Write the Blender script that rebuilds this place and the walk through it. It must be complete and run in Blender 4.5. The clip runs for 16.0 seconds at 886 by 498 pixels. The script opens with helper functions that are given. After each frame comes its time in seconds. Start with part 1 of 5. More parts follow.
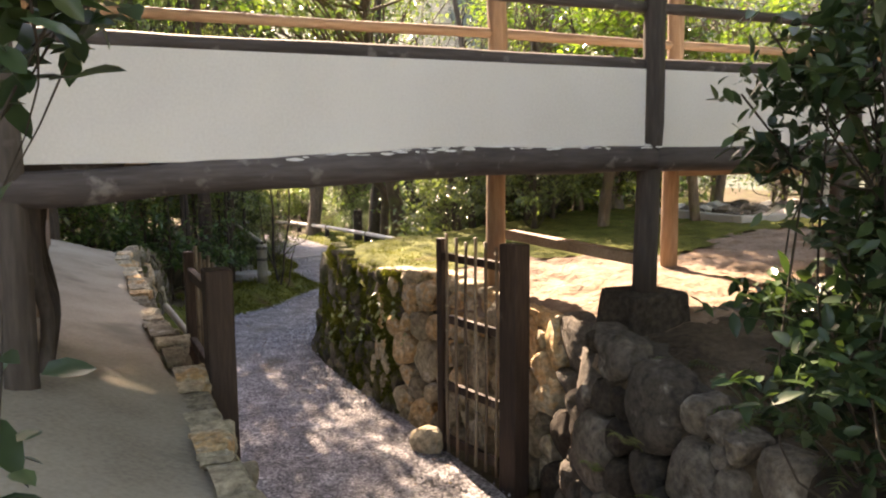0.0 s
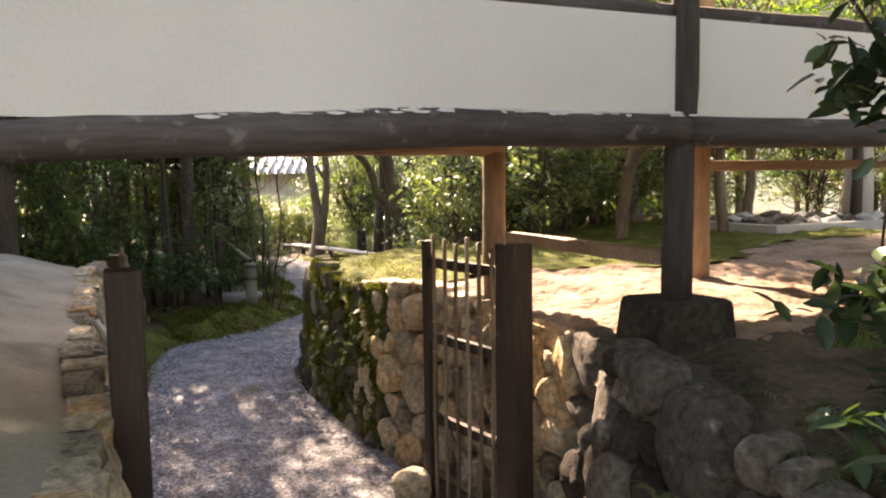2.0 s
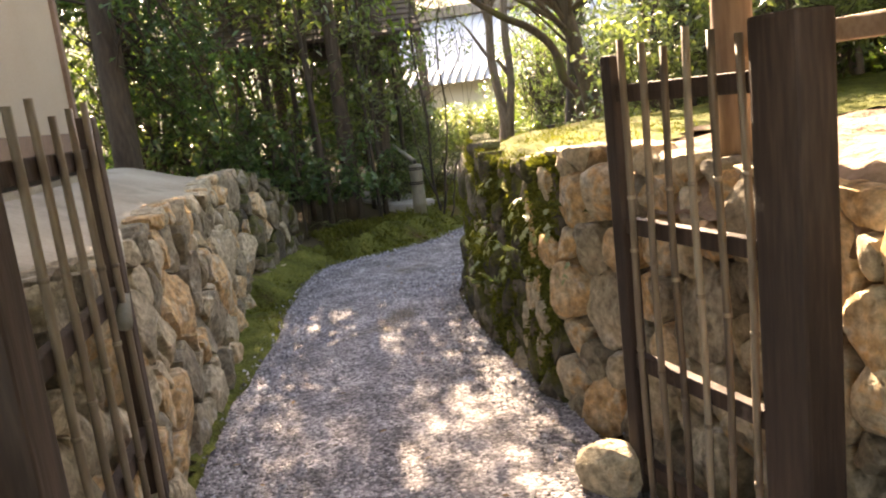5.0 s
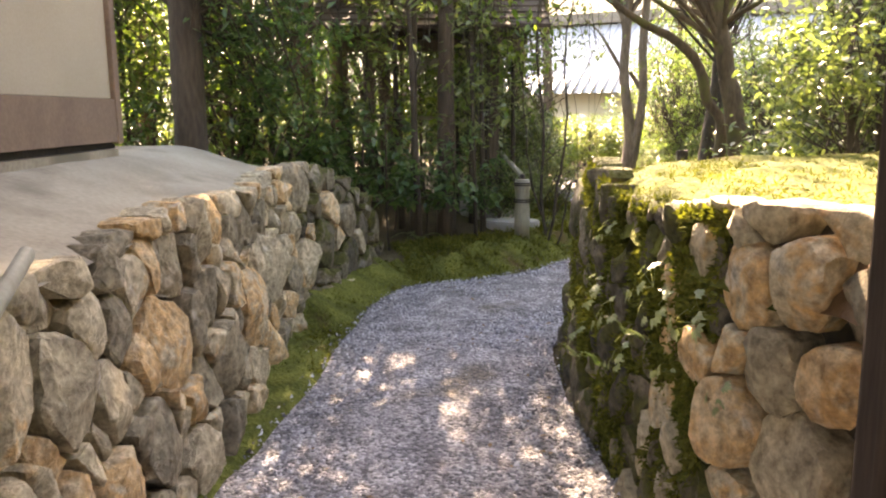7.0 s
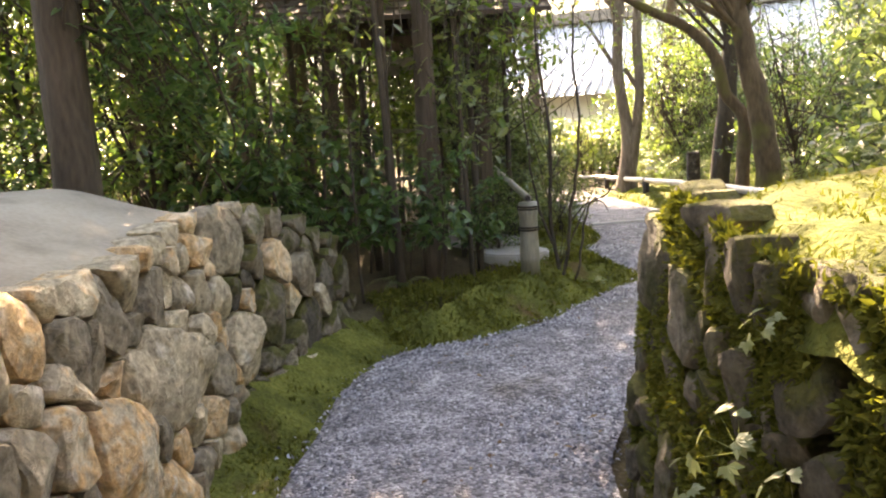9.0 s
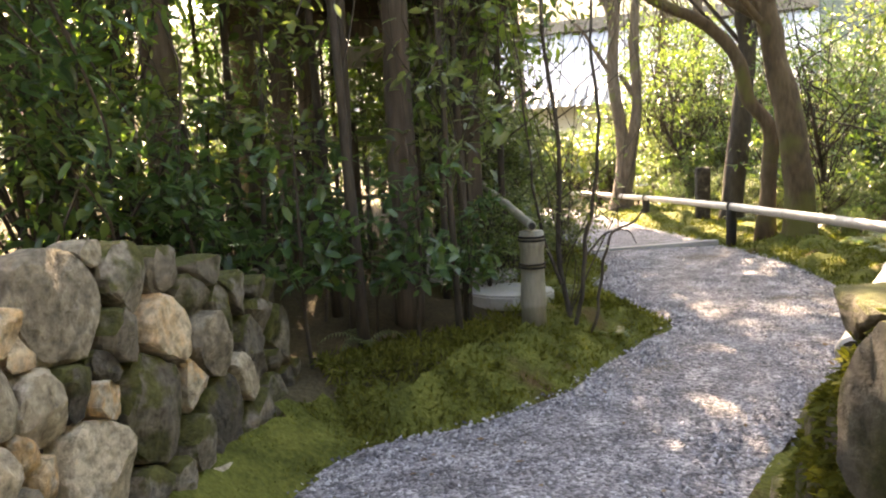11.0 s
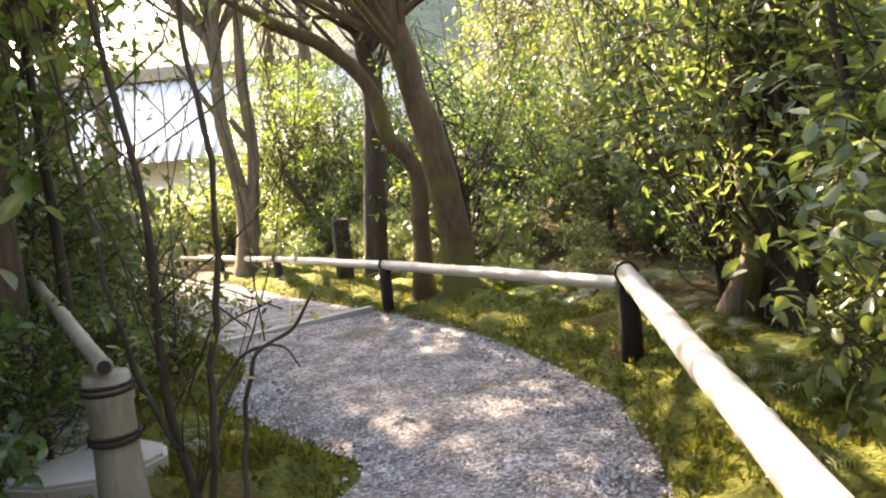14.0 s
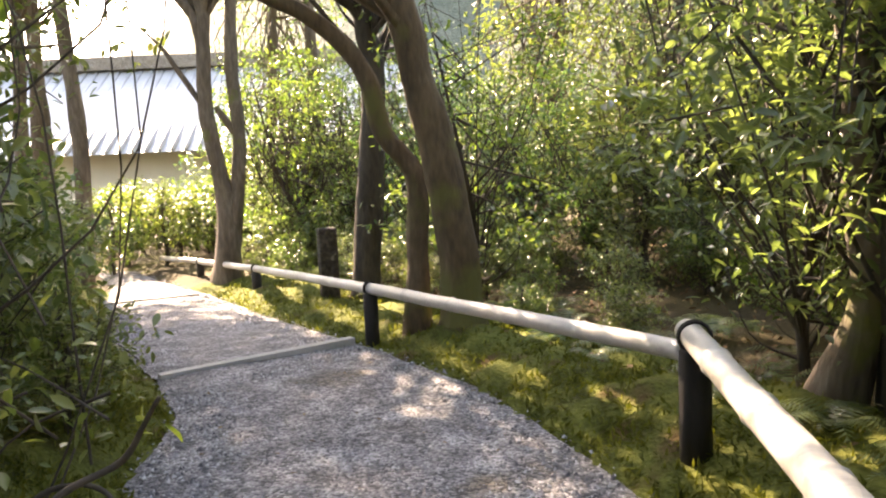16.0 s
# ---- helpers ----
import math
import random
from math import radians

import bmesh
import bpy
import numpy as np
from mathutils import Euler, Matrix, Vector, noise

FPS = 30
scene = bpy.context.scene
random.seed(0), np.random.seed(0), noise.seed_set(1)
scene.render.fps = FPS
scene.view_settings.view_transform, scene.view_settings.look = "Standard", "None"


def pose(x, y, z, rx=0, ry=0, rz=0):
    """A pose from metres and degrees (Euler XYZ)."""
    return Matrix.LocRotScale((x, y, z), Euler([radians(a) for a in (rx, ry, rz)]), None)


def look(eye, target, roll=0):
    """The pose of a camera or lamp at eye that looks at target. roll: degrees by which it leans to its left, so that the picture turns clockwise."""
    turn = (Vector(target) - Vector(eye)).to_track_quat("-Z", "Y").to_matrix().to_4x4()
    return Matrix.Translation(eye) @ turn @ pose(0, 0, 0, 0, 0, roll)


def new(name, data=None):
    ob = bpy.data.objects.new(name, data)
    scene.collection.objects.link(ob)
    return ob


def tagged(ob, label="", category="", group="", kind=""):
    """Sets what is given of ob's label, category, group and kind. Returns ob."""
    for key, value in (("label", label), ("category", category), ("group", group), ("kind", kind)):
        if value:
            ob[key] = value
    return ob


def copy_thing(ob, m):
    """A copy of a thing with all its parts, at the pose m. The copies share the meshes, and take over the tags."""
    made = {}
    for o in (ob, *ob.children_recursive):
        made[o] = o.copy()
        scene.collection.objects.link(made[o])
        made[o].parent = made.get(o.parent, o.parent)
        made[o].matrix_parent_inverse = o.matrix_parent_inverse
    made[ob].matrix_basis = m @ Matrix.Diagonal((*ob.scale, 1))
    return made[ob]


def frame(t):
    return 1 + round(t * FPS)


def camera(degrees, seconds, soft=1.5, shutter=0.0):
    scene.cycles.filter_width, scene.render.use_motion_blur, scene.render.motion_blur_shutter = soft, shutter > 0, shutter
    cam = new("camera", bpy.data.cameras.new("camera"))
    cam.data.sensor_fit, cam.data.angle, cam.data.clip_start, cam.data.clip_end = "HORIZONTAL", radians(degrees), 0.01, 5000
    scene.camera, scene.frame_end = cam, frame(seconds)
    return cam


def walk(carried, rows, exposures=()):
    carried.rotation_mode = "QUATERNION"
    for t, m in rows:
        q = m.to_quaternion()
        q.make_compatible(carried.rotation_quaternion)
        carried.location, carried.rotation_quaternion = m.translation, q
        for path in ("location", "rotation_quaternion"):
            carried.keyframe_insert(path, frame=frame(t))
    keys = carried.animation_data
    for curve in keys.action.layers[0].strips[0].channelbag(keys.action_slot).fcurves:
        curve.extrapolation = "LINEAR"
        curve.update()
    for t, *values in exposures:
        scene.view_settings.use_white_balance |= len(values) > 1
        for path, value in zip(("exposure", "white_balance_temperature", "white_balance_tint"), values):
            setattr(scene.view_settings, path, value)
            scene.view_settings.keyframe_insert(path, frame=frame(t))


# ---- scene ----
cam = camera(58.9, 16.0, soft=2.1)
PATH = [
    (0, (0.196, -0.2, 2.099), (-0.305, 1.72, 1.843), -0.5),
    (0.5, (0.146, 0.009, 2.018), (-0.387, 1.923, 1.797), -1.6),
    (1, (0.116, 0.209, 1.996), (-0.397, 2.128, 1.766), -1.4),
    (1.5, (0.122, 0.449, 1.88), (-0.419, 2.367, 1.713), -1.2),
    (2, (0.136, 0.669, 1.858), (-0.405, 2.586, 1.672), -0.9),
    (2.5, (0.083, 0.951, 1.764), (-0.455, 2.868, 1.575), -2.1),
    (3, (0.026, 1.225, 1.709), (-0.526, 3.129, 1.444), -2.2),
    (3.5, (-0.017, 1.542, 1.552), (-0.745, 3.386, 1.286), -0.6),
    (4, (-0.125, 1.86, 1.461), (-0.989, 3.638, 1.159), -2.0),
    (4.2, (-0.169, 1.978, 1.451), (-1.069, 3.734, 1.123), -3.7),
    (6.3, (-0.645, 3.022, 1.403), (-1.824, 4.583, 0.986), -3.4),
    (6.5, (-0.707, 3.14, 1.424), (-1.91, 4.683, 1.008), -1.8),
    (7, (-0.922, 3.416, 1.41), (-2.156, 4.952, 1.066), -0.6),
    (7.5, (-1.162, 3.709, 1.401), (-2.388, 5.238, 1.0), -1.8),
    (8, (-1.38, 4.045, 1.397), (-2.64, 5.556, 1.037), -0.9),
    (8.5, (-1.67, 4.338, 1.392), (-2.908, 5.869, 1.043), -0.6),
    (8.7, (-1.783, 4.465, 1.406), (-3.001, 6.017, 1.079), -3.1),
    (10.8, (-2.75, 5.658, 1.336), (-3.905, 7.264, 1.042), -3.7),
    (11, (-2.823, 5.799, 1.345), (-3.979, 7.406, 1.056), -3.0),
    (11.5, (-3.032, 6.125, 1.355), (-4.019, 7.848, 1.115), -3.1),
    (12, (-3.247, 6.45, 1.329), (-4.055, 8.258, 1.052), -4.9),
    (12.5, (-3.364, 6.776, 1.338), (-4.083, 8.625, 1.08), -4.4),
    (13, (-3.462, 7.048, 1.343), (-4.024, 8.948, 1.073), -2.0),
    (13.5, (-3.588, 7.299, 1.36), (-3.927, 9.256, 1.121), -5.6),
    (14, (-3.634, 7.581, 1.321), (-3.922, 9.547, 1.089), -5.9),
    (14.5, (-3.665, 7.885, 1.331), (-3.922, 9.854, 1.094), -4.5),
    (15, (-3.721, 8.245, 1.303), (-3.877, 10.227, 1.091), -6.9),
    (15.5, (-3.75, 8.56, 1.308), (-3.926, 10.54, 1.092), -5.8),
    (16, (-3.751, 8.861, 1.294), (-4.06, 10.825, 1.081), -2.8),
]
walk(cam, [(t, look(eye, target, roll)) for t, eye, target, roll in PATH],
     [(0, 2.9, 8850, 24), (2, 2.96, 8850, 25), (3.5, 3.3, 9300, 22), (5.5, 3.6, 9500, 22), (7, 3.85, 9550, 23), (8.7, 3.9, 9600, 22), (11, 3.88, 9700, 21), (12.5, 3.84, 9500, 20), (16, 3.42, 9150, 21)])

# ---- sky, sun ----
AX = radians(40)                      # the corridor runs at 40 degrees, the lane square to it
UX, UY = math.cos(AX), math.sin(AX)


def W(u, v, z=0.0):
    """Lane frame (u across, v along) to world."""
    return Vector((u * UX - v * UY, 4 + u * UY + v * UX, z))


def uv_of(x, y):
    y -= 4
    return x * UX + y * UY, -x * UY + y * UX


LANE = Matrix.Translation((0, 4, 0)) @ Matrix.Rotation(AX, 4, "Z")
SUN_AZ, SUN_EL = radians(37), radians(34)      # azimuth counted from +y towards -x
world = bpy.data.worlds.new("world")
scene.world = world
world.use_nodes = True
wn = world.node_tree.nodes
sky = wn.new("ShaderNodeTexSky")
sky.sky_type, sky.sun_disc = "NISHITA", False
sky.sun_elevation, sky.sun_rotation = SUN_EL, -SUN_AZ
wn["Background"].inputs[1].default_value = 0.13
world.node_tree.links.new(sky.outputs[0], wn["Background"].inputs[0])
lamp = bpy.data.lights.new("sun", "SUN")
lamp.energy, lamp.angle, lamp.color = 4.7, radians(0.6), (1.0, 0.93, 0.82)
sun = new("sun", lamp)
sun_dir = Vector((-math.sin(SUN_AZ) * math.cos(SUN_EL), math.cos(SUN_AZ) * math.cos(SUN_EL), math.sin(SUN_EL)))
sun.matrix_world = look(sun_dir * 60, (0, 0, 0))


# ---- materials ----
def mat(name, ramp, scale=6.0, rough=0.8, bump=0.3, fine=60.0, detail=8.0, metal=0.0, spread=0.0, island=0.0, stretch=(1, 1, 1), dist=0.01,
        patch=None, moss=None, trans=0.0, spec=0.4):
    """A surface: colour ramp over noise, fine grain, bump; patch = (colour, scale, threshold) for stains; moss = the same on upward faces."""
    m = bpy.data.materials.new(name)
    m.use_nodes = True
    t = m.node_tree
    n, l = t.nodes, t.links
    bsdf = n["Principled BSDF"]
    co = n.new("ShaderNodeTexCoord")
    mp = n.new("ShaderNodeMapping")
    mp.inputs["Scale"].default_value = stretch
    geo = n.new("ShaderNodeNewGeometry")
    oi = n.new("ShaderNodeObjectInfo")
    add = n.new("ShaderNodeVectorMath")
    add.operation = "ADD"
    l.new(co.outputs["Object"], add.inputs[0])
    l.new(oi.outputs["Location"], add.inputs[1])
    l.new(add.outputs[0], mp.inputs["Vector"])
    a = n.new("ShaderNodeTexNoise")
    a.inputs["Scale"].default_value, a.inputs["Detail"].default_value = scale, detail
    b = n.new("ShaderNodeTexNoise")
    b.inputs["Scale"].default_value, b.inputs["Detail"].default_value = fine, 4
    l.new(mp.outputs[0], a.inputs["Vector"])
    l.new(mp.outputs[0], b.inputs["Vector"])
    mixf = n.new("ShaderNodeMix")
    mixf.inputs[0].default_value = 0.4
    l.new(a.outputs["Fac"], mixf.inputs[2])
    l.new(b.outputs["Fac"], mixf.inputs[3])
    val = mixf.outputs[0]
    for amount, sock in ((spread, oi.outputs["Random"]), (island, geo.outputs["Random Per Island"])):
        if amount:
            ma = n.new("ShaderNodeMath")
            ma.operation = "MULTIPLY_ADD"
            ma.inputs[1].default_value = amount
            sub = n.new("ShaderNodeMath")
            sub.operation = "SUBTRACT"
            sub.inputs[1].default_value = 0.5
            l.new(sock, sub.inputs[0])
            l.new(sub.outputs[0], ma.inputs[0])
            l.new(val, ma.inputs[2])
            val = ma.outputs[0]
    cr = n.new("ShaderNodeValToRGB")
    el = cr.color_ramp.elements
    while len(el) < len(ramp):
        el.new(0.5)
    for e, (p, c) in zip(el, ramp):
        e.position, e.color = p, (*c, 1)
    l.new(val, cr.inputs[0])
    col = cr.outputs[0]
    for kind in (patch, moss):
        if not kind:
            continue
        c, sc, th = kind
        nz = n.new("ShaderNodeTexNoise")
        nz.inputs["Scale"].default_value, nz.inputs["Detail"].default_value = sc, 6
        l.new(add.outputs[0], nz.inputs["Vector"])
        sr = n.new("ShaderNodeMapRange")
        sr.inputs[1].default_value, sr.inputs[2].default_value = th, th + 0.1
        f = nz.outputs["Fac"]
        if kind is moss:
            sep = n.new("ShaderNodeSeparateXYZ")
            l.new(geo.outputs["Normal"], sep.inputs[0])
            ma = n.new("ShaderNodeMath")
            ma.operation = "MULTIPLY_ADD"
            ma.inputs[1].default_value = 0.35
            l.new(sep.outputs[2], ma.inputs[0])
            l.new(f, ma.inputs[2])
            f = ma.outputs[0]
        l.new(f, sr.inputs[0])
        mc = n.new("ShaderNodeMix")
        mc.data_type = "RGBA"
        l.new(sr.outputs[0], mc.inputs[0])
        l.new(col, mc.inputs[6])
        mc.inputs[7].default_value = (*c, 1)
        col = mc.outputs[2]
    l.new(col, bsdf.inputs["Base Color"])
    bsdf.inputs["Roughness"].default_value = rough
    bsdf.inputs["Metallic"].default_value = metal
    bsdf.inputs["Specular IOR Level"].default_value = spec
    if bump:
        bp = n.new("ShaderNodeBump")
        bp.inputs["Strength"].default_value, bp.inputs["Distance"].default_value = bump, dist
        l.new(mixf.outputs[0], bp.inputs["Height"])
        l.new(bp.outputs[0], bsdf.inputs["Normal"])
    if trans:
        tr = n.new("ShaderNodeBsdfTranslucent")
        hs = n.new("ShaderNodeMix")
        hs.data_type = "RGBA"
        hs.blend_type = "MULTIPLY"
        hs.inputs[0].default_value = 1.0
        hs.inputs[7].default_value = (1.3, 1.35, 0.6, 1)
        l.new(col, hs.inputs[6])
        l.new(hs.outputs[2], tr.inputs[0])
        ms = n.new("ShaderNodeMixShader")
        ms.inputs[0].default_value = trans
        l.new(bsdf.outputs[0], ms.inputs[1])
        l.new(tr.outputs[0], ms.inputs[2])
        l.new(ms.outputs[0], n["Material Output"].inputs[0])
    return m


GRAVEL = mat("gravel", [(0.3, (0.085, 0.08, 0.082)), (0.5, (0.21, 0.2, 0.203)), (0.62, (0.33, 0.318, 0.32)), (0.75, (0.47, 0.455, 0.45))], 5, 0.9, 1.0, 75, dist=0.02,
             patch=((0.13, 0.11, 0.09), 1.3, 0.62))
def gravel_grain(m, scale):
    """Crushed stone: every chip its own grey, with its own relief."""
    t = m.node_tree
    n, l = t.nodes, t.links
    bsdf = n["Principled BSDF"]
    co = n.new("ShaderNodeTexCoord")
    vo = n.new("ShaderNodeTexVoronoi")
    vo.inputs["Scale"].default_value = scale
    l.new(co.outputs["Object"], vo.inputs["Vector"])
    sep = n.new("ShaderNodeSeparateColor")
    l.new(vo.outputs["Color"], sep.inputs[0])
    cr = n.new("ShaderNodeValToRGB")
    el = cr.color_ramp.elements
    el.new(0.5)
    for e, (p, c) in zip(el, ((0.0, (0.36, 0.355, 0.37)), (0.5, (0.92, 0.91, 0.94)), (1.0, (1.75, 1.73, 1.72)))):
        e.position, e.color = p, (*c, 1)
    l.new(sep.outputs[0], cr.inputs[0])
    mx = n.new("ShaderNodeMix")
    mx.data_type, mx.blend_type = "RGBA", "MULTIPLY"
    mx.inputs[0].default_value = 1.0
    l.new(bsdf.inputs["Base Color"].links[0].from_socket, mx.inputs[6])
    l.new(cr.outputs[0], mx.inputs[7])
    l.new(mx.outputs[2], bsdf.inputs["Base Color"])
    bp = n.new("ShaderNodeBump")
    bp.invert = True
    bp.inputs["Strength"].default_value, bp.inputs["Distance"].default_value = 0.9, 0.012
    l.new(vo.outputs["Distance"], bp.inputs["Height"])
    l.new(bsdf.inputs["Normal"].links[0].from_socket, bp.inputs["Normal"])
    l.new(bp.outputs[0], bsdf.inputs["Normal"])


gravel_grain(GRAVEL, 66)
PEBBLE = mat("gravel_chips", [(0.25, (0.07, 0.068, 0.08)), (0.5, (0.22, 0.215, 0.235)), (0.8, (0.5, 0.49, 0.5))], 20, 0.85, 0.2, 120, island=0.6)
STONE = mat("wall_stone", [(0.18, (0.2, 0.172, 0.128)), (0.36, (0.34, 0.292, 0.21)), (0.52, (0.44, 0.375, 0.268)), (0.66, (0.47, 0.405, 0.295)), (0.75, (0.5, 0.32, 0.16)), (0.9, (0.55, 0.44, 0.3))], 4, 0.9, 0.9, 22,
            spread=0.75, dist=0.04, patch=((0.48, 0.44, 0.37), 7, 0.62), spec=0.2)
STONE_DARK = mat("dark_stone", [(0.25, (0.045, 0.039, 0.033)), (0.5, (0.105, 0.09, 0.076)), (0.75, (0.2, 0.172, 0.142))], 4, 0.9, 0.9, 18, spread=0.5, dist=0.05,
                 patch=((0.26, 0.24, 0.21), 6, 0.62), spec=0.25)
STONE_MOSS = mat("mossy_stone", [(0.25, (0.05, 0.045, 0.035)), (0.5, (0.14, 0.12, 0.09)), (0.75, (0.27, 0.24, 0.19))], 4, 0.95, 0.9, 18, spread=0.4, dist=0.05,
                 patch=((0.055, 0.055, 0.018), 4, 0.5), moss=((0.075, 0.076, 0.02), 8, 0.6))
# Stone darkened until its colour carries the shade by the corridor.
STONE_SHADE = mat("shade_toned_stone", [(0.25, (0.018, 0.014, 0.011)), (0.5, (0.044, 0.036, 0.029)), (0.75, (0.085, 0.071, 0.058))], 4, 0.95, 0.9, 20, dist=0.04, spec=0.2)
def rock_grain(m, scale=26, amount=0.9):
    """Fine pits and flecks of broken rock."""
    t = m.node_tree
    n, l = t.nodes, t.links
    bsdf = n["Principled BSDF"]
    co, oi, ad = n.new("ShaderNodeTexCoord"), n.new("ShaderNodeObjectInfo"), n.new("ShaderNodeVectorMath")
    l.new(co.outputs["Object"], ad.inputs[0])
    l.new(oi.outputs["Location"], ad.inputs[1])
    nz = n.new("ShaderNodeTexNoise")
    nz.inputs["Scale"].default_value, nz.inputs["Detail"].default_value, nz.inputs["Roughness"].default_value = scale, 9, 0.68
    l.new(ad.outputs[0], nz.inputs["Vector"])
    cr = n.new("ShaderNodeValToRGB")
    for e, (p, c) in zip(cr.color_ramp.elements, ((0.34, (0.5, 0.48, 0.46)), (0.62, (1.5, 1.48, 1.43)))):
        e.position, e.color = p, (*c, 1)
    l.new(nz.outputs["Fac"], cr.inputs[0])
    mx = n.new("ShaderNodeMix")
    mx.data_type, mx.blend_type = "RGBA", "MULTIPLY"
    mx.inputs[0].default_value = amount
    l.new(bsdf.inputs["Base Color"].links[0].from_socket, mx.inputs[6])
    l.new(cr.outputs[0], mx.inputs[7])
    l.new(mx.outputs[2], bsdf.inputs["Base Color"])
    bp = n.new("ShaderNodeBump")
    bp.inputs["Strength"].default_value, bp.inputs["Distance"].default_value = 0.9, 0.03
    l.new(nz.outputs["Fac"], bp.inputs["Height"])
    l.new(bsdf.inputs["Normal"].links[0].from_socket, bp.inputs["Normal"])
    l.new(bp.outputs[0], bsdf.inputs["Normal"])


for m_ in (STONE, STONE_DARK, STONE_MOSS, STONE_SHADE):
    rock_grain(m_)
# Brown earth, darkened to hold the shade that lies on the bank.
BANK = mat("shade_toned_bank_earth", [(0.3, (0.03, 0.022, 0.015)), (0.5, (0.085, 0.063, 0.043)), (0.7, (0.15, 0.115, 0.08))], 2.5, 0.95, 1.0, 30, dist=0.05, patch=((0.06, 0.062, 0.018), 2, 0.58), spec=0.1)
MORTAR = mat("joint_earth", [(0.3, (0.03, 0.026, 0.02)), (0.7, (0.11, 0.09, 0.065))], 8, 0.95, 0.8, 40, dist=0.03)
MOSS = mat("moss", [(0.3, (0.036, 0.036, 0.011)), (0.46, (0.076, 0.086, 0.02)), (0.58, (0.122, 0.13, 0.031)), (0.72, (0.18, 0.175, 0.048))], 4.5, 0.95, 1.0, 45, dist=0.05,
           patch=((0.085, 0.055, 0.025), 2.2, 0.6), spec=0.1)
MOSS_TUFT = mat("moss_tufts", [(0.25, (0.06, 0.066, 0.017)), (0.5, (0.115, 0.126, 0.03)), (0.75, (0.18, 0.178, 0.046))], 3, 0.95, 0, 50, island=0.4, trans=0.3, spec=0.1)
SOIL = mat("forest_floor", [(0.3, (0.03, 0.022, 0.014)), (0.5, (0.07, 0.056, 0.032)), (0.7, (0.12, 0.1, 0.055))], 1.6, 0.95, 1.0, 40, dist=0.04,
           patch=((0.085, 0.09, 0.022), 0.9, 0.58), spec=0.1)
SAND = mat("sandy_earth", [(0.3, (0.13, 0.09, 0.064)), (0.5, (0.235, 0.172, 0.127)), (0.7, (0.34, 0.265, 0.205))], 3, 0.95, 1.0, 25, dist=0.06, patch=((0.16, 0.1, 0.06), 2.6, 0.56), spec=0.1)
CLAY = mat("packed_clay", [(0.3, (0.19, 0.16, 0.118)), (0.5, (0.29, 0.25, 0.19)), (0.7, (0.37, 0.325, 0.25))], 2.2, 0.9, 0.35, 50, patch=((0.16, 0.138, 0.1), 1.2, 0.56))
PLASTER = mat("white_plaster", [(0.3, (0.62, 0.6, 0.57)), (0.55, (0.72, 0.7, 0.67)), (0.8, (0.77, 0.76, 0.73))], 1.3, 0.85, 0.12, 80, patch=((0.55, 0.5, 0.46), 3.5, 0.68))
BEIGE = mat("beige_plaster", [(0.3, (0.31, 0.262, 0.195)), (0.7, (0.4, 0.345, 0.265))], 1.5, 0.9, 0.15, 80)
BROWNWALL = mat("brown_wainscot", [(0.3, (0.13, 0.085, 0.06)), (0.7, (0.24, 0.165, 0.12))], 3, 0.8, 0.3, 60)
WOOD = mat("weathered_timber", [(0.28, (0.02, 0.016, 0.014)), (0.5, (0.055, 0.045, 0.04)), (0.7, (0.105, 0.088, 0.08))], 4, 0.8, 0.6, 50, stretch=(1, 1, 0.12), spread=0.2,
           patch=((0.16, 0.14, 0.13), 5, 0.68))
WOOD_X = mat("weathered_log", [(0.28, (0.028, 0.022, 0.022)), (0.5, (0.075, 0.062, 0.06)), (0.7, (0.14, 0.12, 0.118))], 4, 0.8, 0.6, 50, stretch=(0.12, 1, 1),
             patch=((0.2, 0.18, 0.17), 11, 0.6))
# Timber tones with the glow bounced off the sunlit sand mixed in.
WOOD_BOUNCE = mat("bounce_lit_timber", [(0.28, (0.13, 0.078, 0.05)), (0.5, (0.26, 0.175, 0.115)), (0.7, (0.37, 0.275, 0.195))], 4, 0.7, 0.5, 50, stretch=(1, 1, 0.12), spread=0.15)
WOOD_BOUNCE_X = mat("bounce_lit_log", [(0.28, (0.13, 0.078, 0.05)), (0.5, (0.26, 0.175, 0.115)), (0.7, (0.37, 0.275, 0.195))], 4, 0.7, 0.5, 50, stretch=(0.12, 1, 1), spread=0.15)
GATEWOOD = mat("gate_timber", [(0.28, (0.015, 0.0095, 0.007)), (0.5, (0.043, 0.027, 0.02)), (0.72, (0.1, 0.066, 0.05))], 5, 0.75, 0.8, 60, stretch=(1, 1, 0.1), patch=((0.2, 0.16, 0.135), 6, 0.66))
STAVE = mat("old_bamboo_stave", [(0.28, (0.07, 0.05, 0.035)), (0.5, (0.19, 0.145, 0.1)), (0.75, (0.36, 0.3, 0.22))], 6, 0.55, 0.3, 60, stretch=(1, 1, 0.15), spread=0.3)
BAMBOO = mat("pale_bamboo", [(0.3, (0.34, 0.31, 0.27)), (0.5, (0.47, 0.44, 0.4)), (0.75, (0.58, 0.55, 0.51))], 3, 0.4, 0.15, 60, stretch=(0.2, 1, 1), patch=((0.25, 0.22, 0.16), 7, 0.68))
BAMBOO_GREY = mat("grey_bamboo", [(0.3, (0.15, 0.145, 0.115)), (0.5, (0.25, 0.24, 0.195)), (0.75, (0.35, 0.335, 0.28))], 3, 0.5, 0.15, 60, stretch=(1, 1, 0.2), patch=((0.13, 0.12, 0.09), 6, 0.66))
CHAR = mat("charred_post", [(0.3, (0.008, 0.007, 0.007)), (0.7, (0.035, 0.03, 0.028))], 8, 0.8, 0.6, 50, stretch=(1, 1, 0.2))
